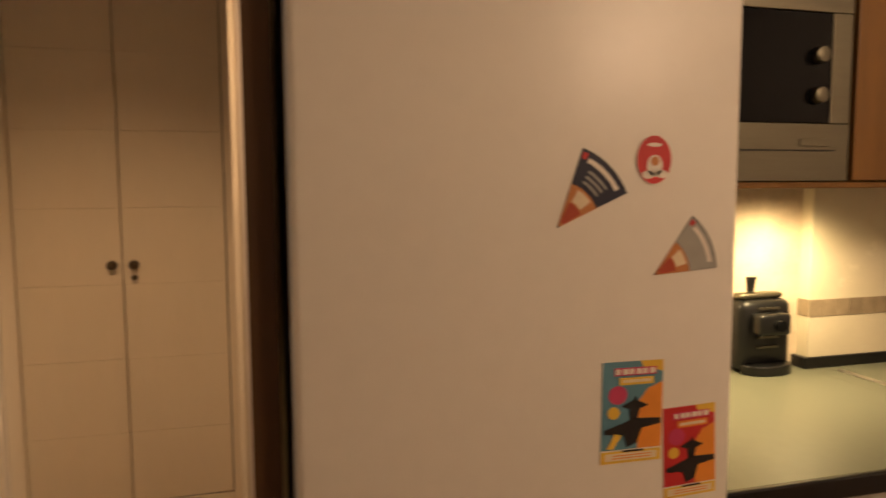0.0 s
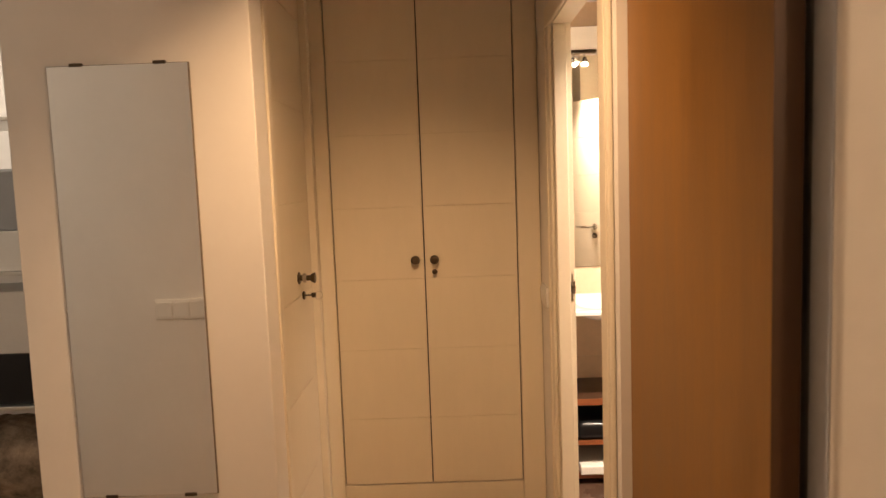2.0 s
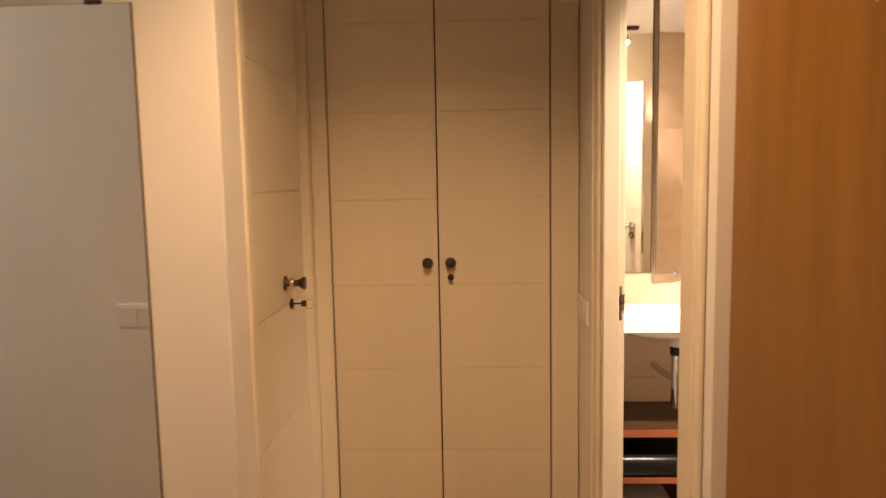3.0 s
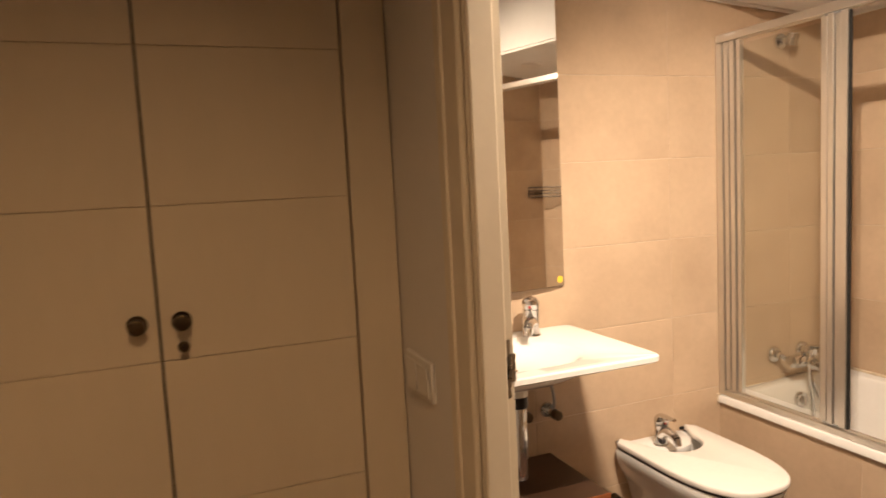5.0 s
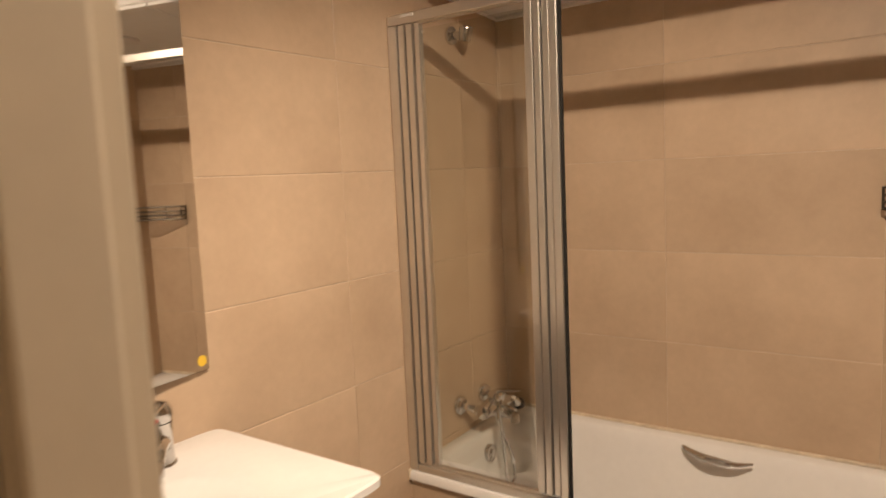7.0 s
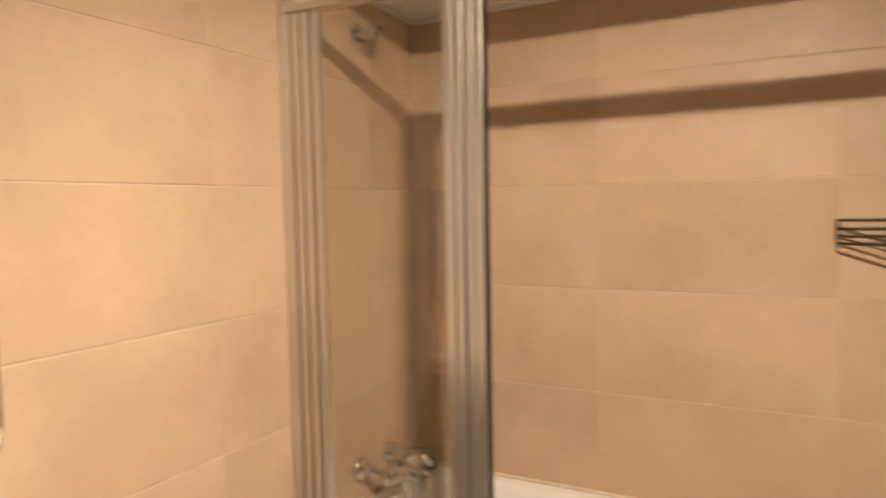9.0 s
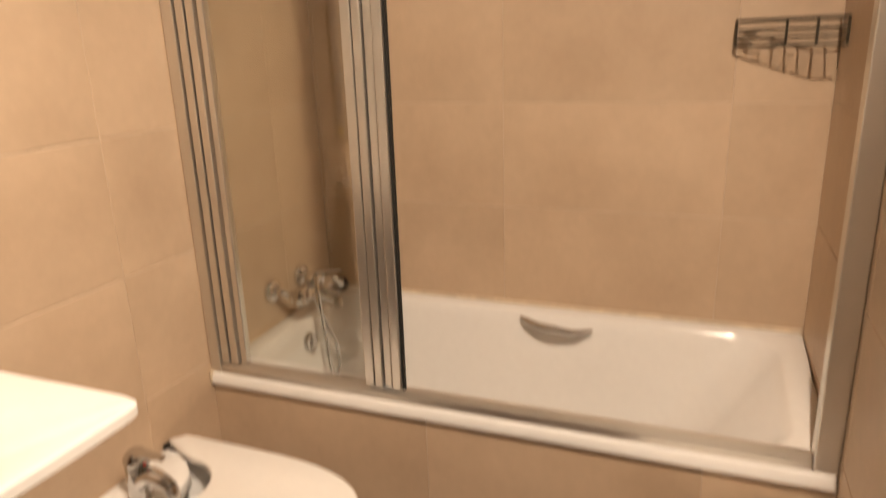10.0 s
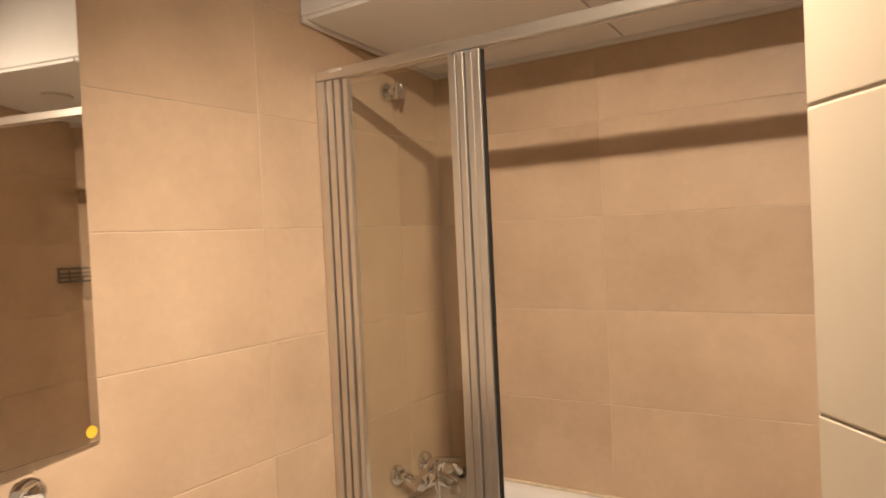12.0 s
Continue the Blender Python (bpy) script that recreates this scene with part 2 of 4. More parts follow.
def thing(name, base, label="", category="", group="", kind="", m=None):
    """An Empty at the base of a thing; its parts are given in world places unless m sets a pose."""
    ob = new(name)
    ob.empty_display_size = 0.05
    ob.matrix_basis = m if m else pose(*base)
    ob["local"] = 1 if m else 0
    return tagged(ob, label, category, group, kind)


def part(name, bm, mat, parent, label="", smooth=False):
    ob = new(name, mesh_of(name, bm, mat, smooth))
    ob.parent = parent
    if parent.type == "EMPTY" and not parent["local"]:
        ob.matrix_parent_inverse = parent.matrix_basis.inverted()
    return tagged(ob, label)


def piece(name, me, parent, m):
    ob = new(name, me)
    ob.parent = parent
    ob.matrix_basis = m
    return ob

# ---- structure ----
solo("floor", bm_boxes((-3.6, -3.1, -0.1, 3.3, YM, 0.0), (-3.6, YM, -0.1, XD, 3.7, 0.0)), "parquet", "brown oak parquet floor of hall and kitchen", "floor", kind="structure")
bath_floor = solo("bathroom_floor", bm_box(XD, 1.55, -0.1, XB + 0.1, YB + 0.1, -0.003), "grout", "dark brown tiled bathroom floor", "floor", kind="structure")
solo("ceiling", bm_boxes((-3.6, -3.1, CEIL, 3.3, 1.9, CEIL + 0.1), (-3.6, 1.9, CEIL, XD - 0.06, 3.7, CEIL + 0.1)), "ceiling", "plain white plaster ceiling", "ceiling", kind="structure")
solo("bathroom_ceiling", bm_box(XD - 0.06, 1.5, 2.36, XB + 0.1, YB + 0.1, 2.4), "ceiling", "white bathroom ceiling", "ceiling", kind="structure")
BX, BZ = 1.695, 1.985


def sloped(bm):
    """The lower ceiling rises by 4 cm from the wall to its front edge."""
    for v in bm.verts:
        if v.co.z < BZ + 0.1:
            v.co.z += 0.047 * (XB - v.co.x) / (XB - BX)
    return bm


solo("ceiling_beam", sloped(bm_box(BX, YT - 0.3, BZ + 0.012, XB, YB - 0.001, 2.359, 0.004)), "ceiling", "white boxed-in lower ceiling above the bath", "ceiling", kind="structure")
soffit = thing("soffit_panels", (BX, 2.6, BZ), "white soffit panels with a pale edge bead above the bath", "ceiling", kind="structure")
part("soffit_panel", sloped(bm_box(BX + 0.006, 2.712, BZ, XB - 0.02, YB - 0.02, BZ + 0.0115, 0.002)), "ceiling", soffit)
part("soffit_panel", sloped(bm_box(BX + 0.006, YT + 0.02, BZ, XB - 0.02, 2.706, BZ + 0.0115, 0.002)), "ceiling", soffit)
part("edge_bead", sloped(bm_boxes((XB - 0.018, YT, BZ - 0.012, XB - 0.001, YB - 0.002, BZ + 0.011), (BX, YB - 0.018, BZ - 0.010, XB - 0.019, YB - 0.002, BZ + 0.011), bev=0.003)), "white", soffit)
vent = part("vent_grille", sloped(bm_cyl((1.98, 2.32, BZ - 0.008), (1.98, 2.32, BZ + 0.001), 0.055, seg=32)), "white", soffit, "round white vent")

# corridor shell
solo("wall_mirror_side", bm_boxes((-1.412, YM, 0, -0.685, YM + 0.13, CEIL), bev=0.004), "wall", "off-white painted wall carrying the hall mirror", "wall", kind="structure")
solo("wall_entrance", bm_boxes((-0.86, YM + 0.13, 0, -0.745, 3.6, CEIL), (-0.745, YM + 0.13, 2.41, XL, 2.772, CEIL)), "wall", "off-white painted wall with the flat's entrance door", "wall", kind="structure")
solo("wardrobe_return", bm_box(-0.7445, 2.7725, 0, XL, YC + 0.03, CEIL, 0.002), "lacquer", "cream lacquered return between entrance door and wardrobe", "trim", kind="structure")
solo("wall_corridor_end", bm_boxes((-0.745, YC + 0.55, 0, XR, YC + 0.65, CEIL), (XL, YC - 0.01, 2.37, XR, YC + 0.12, CEIL)), "wall", "off-white wall above the fitted wardrobe", "wall", kind="structure")
# wall with the bathroom door
D0, D1, DZ = 1.609, 2.410, 2.035
solo("wall_bathroom_door", bm_boxes((XR, 1.472, 0, XD, D0 - 0.02, CEIL), (XR, D1 + 0.02, 0, XD, YC + 0.6, CEIL), (XR, D0 - 0.02, DZ + 0.02, XD, D1 + 0.02, CEIL)), "wall", "off-white wall around the bathroom doorway", "wall", kind="structure")
# kitchen and hall shell
solo("wall_hall_left", bm_boxes((-3.6, 0.98, 0, -1.0, 1.08, CEIL), (-1.1, -3.1, 0, -1.0, 0.98, CEIL)), "wall", "off-white wall between hall and living room", "wall", kind="structure")
solo("wall_living", bm_boxes((-3.7, 1.08, 0, -3.6, 3.7, CEIL), (-3.6, 3.6, 0, -0.86, 3.7, CEIL)), "wall", "off-white living room walls", "wall", kind="structure")
solo("wall_behind", bm_boxes((-1.1, -3.2, 0, 3.3, -3.1, CEIL), (3.2, -3.1, 0, 3.3, 1.8, CEIL)), "wall", "off-white kitchen walls", "wall", kind="structure")
solo("wall_kitchen_back", bm_boxes((0.33, 1.455, 0, 0.97, 1.60, CEIL), (0.97, 1.80, 0, 1.912, 1.90, CEIL), (1.912, 1.515, 0, 3.2, 1.90, CEIL), (0.85, 1.60, 0, 0.97, 1.90, CEIL)), "splash", "cream tiled kitchen wall with a projecting pier", "wall", kind="structure")

# tiled bathroom walls; tiles follow at the end of the file
G = 0.0017
wall_n = solo("wall_basin", bm_box(XD, YB + G, 0, XB + 0.1, YB + 0.1, 2.4), "grout", "beige tiled bathroom wall behind basin and bidet", "wall", kind="structure")
wall_e = solo("wall_bath_back", bm_box(XB + G, YT - 0.3, 0, XB + 0.1, YB + G, 2.4), "grout", "beige tiled wall along the bath", "wall", kind="structure")
wall_s = solo("wall_toilet", bm_boxes((1.12, 1.56, 0, XB + G, YT - G, 2.4)), "grout", "beige tiled wall behind toilet and bath end", "wall", kind="structure")
solo("wall_behind_door", bm_boxes((XD, 1.50, 0, 1.12, 1.56, 2.4)), "wall", "plain wall behind the bathroom door", "wall", kind="structure")

# door lining and trim of the bathroom
lining = thing("door_frame_1", (XR, D0, 0), "cream lacquered frame of the bathroom doorway", "door frame", kind="structure")
TX = 0.247
for y0, y1, nm in ((D0 - 0.10, D0, "near"), (D1, D1 + 0.10, "far")):
    part("trim", bm_box(TX, y0, 0, XR - 0.001, y1, DZ + 0.0, 0.006, 3), "frame", lining)
    part("trim_bead", bm_box(TX - 0.005, y0 + (0.012 if nm == "near" else 0.058), 0, TX + 0.004, y0 + (0.042 if nm == "near" else 0.088), DZ, 0.004, 3), "frame", lining)
part("trim", bm_box(TX, D0 - 0.10, DZ + 0.001, XR - 0.001, D1 + 0.10, DZ + 0.075, 0.006, 3), "frame", lining)
part("jamb", bm_boxes((XR, D1, 0, XD + 0.002, D1 + 0.0195, DZ), bev=0.002), "frame", lining)
part("jamb_stop", bm_boxes((XR + 0.001, D1 - 0.012, 0, XR + 0.05, D1 - 0.0005, DZ - 0.001), bev=0.004), "frame", lining)
part("jamb", bm_boxes((XR, D0 - 0.0195, 0, XD + 0.002, D0, DZ), bev=0.002), "frame", lining)
part("head", bm_boxes((XR, D0, DZ - 0.0, XD + 0.002, D1, DZ + 0.0195), bev=0.002), "frame", lining)
strike = part("strike_plate", bm_boxes((0.300, D1 - 0.0035, 1.02, 0.322, D1 - 0.0005, 1.125), bev=0.0012), "nickel", lining, "brass-toned strike plate")
part("latch_hole", bm_box(0.306, D1 - 0.0045, 1.055, 0.317, D1 - 0.0036, 1.095), "black", strike)
part("lip", bm_box(0.320, D1 - 0.010, 1.05, 0.329, D1 - 0.0036, 1.10, 0.002), "nickel", strike)

# baseboards
solo("baseboard", bm_boxes((-1.412, YM - 0.012, 0, -0.70, YM - 0.0005, 0.08), (-0.995, -3.1, 0, -0.985, 0.97, 0.08), bev=0.003), "frame", "cream baseboard", "baseboard", kind="structure")


# ---- corridor ----
def knob(parent, x, y, z, r=0.017):
    k = part("knob", bm_cyl((x, y - 0.004, z), (x, y - 0.024, z), r * 0.55, r * 0.45, 20), "bronze", parent, "dark round knob", True)
    part("knob_head", bm_cyl((x, y - 0.022, z), (x, y - 0.036, z), r, r * 0.9, 28, bev=0.003), "bronze", k, "", True)
    part("rosette", bm_cyl((x, y, z), (x, y - 0.004, z), r * 1.15, seg=28), "bronze", k, "", True)
    return k


wardrobe = thing("fitted_wardrobe", (-0.25, YC, 0), "cream lacquered two-door fitted wardrobe with grooved panels, closed", "wardrobe")
WX0, WXM, WX1, WZ0, WZ1 = -0.634, -0.246, 0.156, 0.147, 2.312
GR = [0.448, 0.760, 1.071, 1.383, 1.694, 2.005]
part("carcass", bm_box(XL, YC + 0.025, 0, XR - 0.002, YC + 0.54, 2.36), "black", wardrobe)
part("stile", bm_box(XL + 0.001, YC - 0.008, 0, WX0 - 0.005, YC + 0.02, 2.369, 0.003), "lacquer", wardrobe)
part("stile", bm_box(WX1 + 0.005, YC - 0.008, 0, XR - 0.003, YC + 0.02, 2.369, 0.003), "lacquer", wardrobe)
part("plinth", bm_box(WX0 - 0.0045, YC - 0.007, 0, WX1 + 0.0045, YC + 0.02, WZ0 - 0.005, 0.003), "lacquer", wardrobe)
part("top_rail", bm_box(WX0 - 0.0045, YC - 0.007, WZ1 + 0.005, WX1 + 0.0045, YC + 0.02, 2.368, 0.003), "lacquer", wardrobe)
for x0, x1, kx in ((WX0, WXM - 0.0025, -0.286), (WXM + 0.0025, WX1, -0.203)):
    leaf = part("door", bm_box(x0, YC - 0.0008, WZ0, x1, YC + 0.022, WZ1), "lacquer", wardrobe)
    zs = [WZ0] + GR + [WZ1]
    for a, b in zip(zs, zs[1:]):
        part("panel", bm_box(x0, YC - 0.004, a + 0.0008, x1, YC - 0.0009, b - 0.0008, 0.0012, 2), "lacquer", leaf)
    knob(wardrobe, kx, YC - 0.004, 1.150)
lk = part("lock", bm_cyl((-0.203, YC - 0.004, 1.097), (-0.203, YC - 0.012, 1.097), 0.0125, 0.011, 24, bev=0.002), "bronze", wardrobe, "dark bronze lock cylinder", True)
part("keyhole", bm_box(-0.2045, YC - 0.0135, 1.092, -0.2015, YC - 0.0122, 1.102), "black", lk)
part("lock_flap", bm_cyl((-0.203, YC - 0.004, 1.078), (-0.203, YC - 0.006, 1.078), 0.009, seg=20), "nickel", wardrobe, "", True)

# entrance door in the left wall
ed = thing("door_1", (XL, 2.1, 0), "cream lacquered entrance door with horizontal grooves and keys in the lock, closed", "door")
EX = -0.728
part("frame_post", bm_box(-0.744, YM + 0.131, 0, -0.690, 2.075, 2.409, 0.008, 3), "frame", ed)
part("frame_bead", bm_box(-0.694, YM + 0.15, 0, -0.682, YM + 0.19, 2.40, 0.004, 3), "frame", ed)
part("frame_head", bm_box(-0.744, 2.076, 2.34, -0.701, 2.771, 2.409, 0.005), "frame", ed)
eleaf = part("leaf", bm_box(-0.744, 2.08, 0.01, EX - 0.004, 2.768, 2.335), "lacquer", ed)
EG = [0.01, 0.323, 0.690, 1.057, 1.424, 1.791, 2.158, 2.335]
for a, b in zip(EG, EG[1:]):
    part("panel", bm_box(EX - 0.0039, 2.08, a + 0.0018, EX, 2.768, b - 0.0018, 0.0018, 2), "lacquer", eleaf)
eh = part("door_knob", bm_cyl((EX, 2.515, 1.130), (EX + 0.052, 2.515, 1.130), 0.011, seg=18), "bronze", ed, "dark bronze door knob", True)
part("collar", bm_cyl((EX + 0.018, 2.515, 1.130), (EX + 0.032, 2.515, 1.130), 0.018, seg=24, bev=0.003), "nickel", eh, "", True)
part("knob_head", bm_cyl((EX + 0.046, 2.515, 1.130), (EX + 0.066, 2.515, 1.130), 0.013, 0.023, 28, bev=0.004), "bronze", eh, "", True)
part("rosette", bm_cyl((EX, 2.515, 1.130), (EX + 0.006, 2.515, 1.130), 0.024, seg=28, bev=0.002), "bronze", eh, "", True)
el = part("lock", bm_cyl((EX, 2.578, 1.052), (EX + 0.008, 2.578, 1.052), 0.017, seg=24, bev=0.002), "bronze", ed, "", True)
part("key", bm_boxes((EX + 0.008, 2.5765, 1.049, EX + 0.036, 2.5795, 1.055), (EX + 0.034, 2.5765, 1.042, EX + 0.052, 2.5795, 1.062), bev=0.001), "bronze", el)
ringpts = [(EX + 0.062 + 0.016 * math.cos(a), 2.580 + 0.006 * math.sin(a), 1.050 + 0.015 * math.sin(a)) for a in [i * math.pi / 9 for i in range(19)]]
part("key_ring", bm_tube(ringpts, 0.0016, 6), "nickel", el, "", True)

# hall mirror
hm = thing("hall_mirror", (-1.05, YM, 0.52), "tall frameless mirror held by small clips on the wall", "mirror")
MX0, MX1, MZ0, MZ1 = -1.279, -0.866, 0.560, 1.852
part("backing", bm_box(MX0, YM - 0.007, MZ0, MX1, YM - 0.0008, MZ1), "glassedge", hm)
part("glass", bm_box(MX0 + 0.0022, YM - 0.0105, MZ0 + 0.002, MX1 - 0.0022, YM - 0.0072, MZ1 - 0.002), "mirror", hm)
for cx in (-1.192, -0.950):
    for z, s in ((MZ1, 1), (MZ0, -1)):
        part("clip", bm_box(cx - 0.018, YM - 0.014, z - 0.004, cx + 0.018, YM - 0.0008, z + 0.006, 0.0015), "bronze", hm)


def switch(name, m, gang, label, rim=0.0):
    """A plate with rockers; the plate's face looks along local -y."""
    w = 0.072 * gang + 0.012 + 2 * rim
    s = thing(name, (0, 0, 0), label, "light switch", m=m)
    part("plate", bm_box(-w / 2, -0.011, -0.042 - 0.3 * rim, w / 2, -0.0005, 0.042 + 0.3 * rim, 0.003), "white", s)
    for i in range(gang):
        cx = -w / 2 + rim + 0.042 + 0.072 * i
        b = bm_box(cx - 0.030, -0.0145, -0.032, cx + 0.031, -0.0112, 0.032, 0.002)
        for v in b.verts:
            v.co.y -= 0.003 * (v.co.z > 0)
        part("rocker", b, "white", s)
    return s


switch("light_switch", pose(XR, 2.700, 0.998, 0, 0, -90), 2, "white plastic double light switch beside the wardrobe")
switch("light_switch", pose(-1.25, 1.08, 1.0, 0, 0, 180), 3, "white triple light switch seen in the hall mirror")

# ---- fridge and its magnets ----
FY, FX0, FX1 = 0.718, 0.342, 1.020
fr = thing("fridge_freezer", (0.65, 1.0, 0), "tall white enamel fridge freezer with magnets on its door", "fridge")
part("body", bm_box(FX0 + 0.006, FY + 0.075, 0.03, FX1 - 0.052, 1.38, 1.86, 0.006), "greymetal", fr)
part("seal", bm_box(FX0 + 0.012, FY + 0.06, 0.05, FX1 - 0.012, FY + 0.0745, 1.85), "rubber", fr)
part("door", bm_box(FX0, FY, 0.74, FX1, FY + 0.0595, 1.862, 0.012, 4), "fridge", fr, "", True)
part("freezer_door", bm_box(FX0, FY, 0.06, FX1, FY + 0.0595, 0.732, 0.012, 4), "fridge", fr, "", True)
# side of the upper door, a cooler and darker grey than its front
part("door_edge_strip", bm_box(FX0 - 0.002, FY + 0.010, 0.76, FX0 + 0.004, FY + 0.059, 1.85, 0.001), "edgegrey", fr, "cool grey door edge")
for x in (FX0 + 0.06, FX1 - 0.06):
    part("foot", bm_cyl((x, 0.9, 0), (x, 0.9, 0.031), 0.02), "black", fr)
tsp = thing("tall_side_panel", (0.3, 1.1, 0), "reddish cherry veneer panel beside the fridge", "panel")
part("board", bm_box(0.286, 0.7685, 0.0, 0.3250, 1.470, 2.40, 0.0012), "wood", tsp)
# front edge of the board, coloured dark to stand for its shade
part("edge_band", bm_box(0.2862, 0.767, 0.0, 0.3248, 0.7683, 2.40), "shaded_edge", tsp, "cherry edge band with shade in its colour")
solo("fridge_bridge_cabinet", bm_box(0.3258, 0.785, 1.93, 0.965, 1.45, 2.40, 0.002), "wood", "cherry veneer cabinet above the fridge", "cabinet")


def flat(outline, y0, y1):
    """A thin slab in the plane of the fridge door over an outline of (x, z)."""
    bm = bmesh.new()
    f = bm.faces.new([bm.verts.new((x, y0, z)) for x, z in outline])
    r = bmesh.ops.extrude_face_region(bm, geom=[f])
    for v in r["geom"]:
        if isinstance(v, bmesh.types.BMVert):
            v.co.y = y1
    bmesh.ops.recalc_face_normals(bm, faces=bm.faces)
    return bm


def pizza(tip, ang, length, spread, top, label):
    """Slice-shaped magnet: tip place, angle of its axis, length; the upper part printed dark."""
    t = thing("pizza_slice_magnet", (tip[0], FY, tip[1]), label, "fridge magnet", "slice magnets")

    def ring(r0, r1, a0=-1.0, a1=1.0, n=10):
        A = [radians(ang + spread * (a0 + (a1 - a0) * i / n)) for i in range(n + 1)]
        inner = [(tip[0] + r0 * math.cos(a), tip[1] + r0 * math.sin(a)) for a in reversed(A)] if r0 > 0 else [tip]
        return [(tip[0] + r1 * math.cos(a), tip[1] + r1 * math.sin(a)) for a in A] + inner

    part("backing", flat(ring(0, length), FY - 0.0002, FY - 0.0012), "ink_black", t)
    part("printed_top", flat(ring(length * 0.56, length * 0.985), FY - 0.0013, FY - 0.0016), top, t)
    part("printed_slice", flat(ring(0.004, length * 0.555), FY - 0.0013, FY - 0.0016), "ink_crust", t)
    part("tomato_patch", flat(ring(length * 0.08, length * 0.34, -0.8, 0.7), FY - 0.0017, FY - 0.0019), "ink_tomato", t)
    part("cheese_patch", flat(ring(length * 0.36, length * 0.52, -0.5, 0.5), FY - 0.0017, FY - 0.0019), "ink_cream", t)
    part("lettering_bar", flat(ring(length * 0.86, length * 0.92, -0.75, 0.7), FY - 0.0017, FY - 0.0019), "ink_white", t)
    for k in range(3):
        part("small_text_bar", flat(ring(length * (0.62 + 0.07 * k), length * (0.65 + 0.07 * k), -0.5, 0.5), FY - 0.0017, FY - 0.0019), "ink_grey", t)
    part("badge", flat(ring(length * 0.88, length * 0.96, 0.78, 0.95), FY - 0.0018, FY - 0.0021), "ink_red", t)
    return t


pizza((0.715, 1.400), 47.5, 0.121, 23.5, "ink_navy", "slice-shaped magnet, navy with a pizza picture, on the fridge door")
pizza((0.873, 1.326), 29.0, 0.109, 25, "ink_grey", "slice-shaped magnet, grey with a pizza picture, on the fridge door")
disc = thing("round_magnet", (0.869, FY, 1.498), "round red and white magnet on the fridge door", "fridge magnet")


def disc_at(rx, rz, cx=0.869, cz=1.498, n=36):
    return [(cx + rx * math.cos(2 * math.pi * i / n), cz + rz * math.sin(2 * math.pi * i / n)) for i in range(n)]


part("backing", flat(disc_at(0.030, 0.037), FY - 0.0002, FY - 0.0014), "ink_white", disc)
part("print", flat(disc_at(0.0285, 0.0355), FY - 0.0015, FY - 0.0018), "ink_red", disc)
part("white_shape", flat(disc_at(0.013, 0.016, 0.870, 1.489), FY - 0.0019, FY - 0.0021), "ink_white", disc)
part("white_shape", flat(disc_at(0.010, 0.006, 0.859, 1.476), FY - 0.0019, FY - 0.0021), "ink_white", disc)
part("white_shape", flat(disc_at(0.010, 0.006, 0.882, 1.477), FY - 0.0019, FY - 0.0021), "ink_white", disc)
part("white_bar", flat(disc_at(0.012, 0.003, 0.869, 1.520), FY - 0.0019, FY - 0.0021), "ink_white", disc)
part("face_patch", flat(disc_at(0.007, 0.007, 0.870, 1.496), FY - 0.0022, FY - 0.0024), "ink_crust", disc)


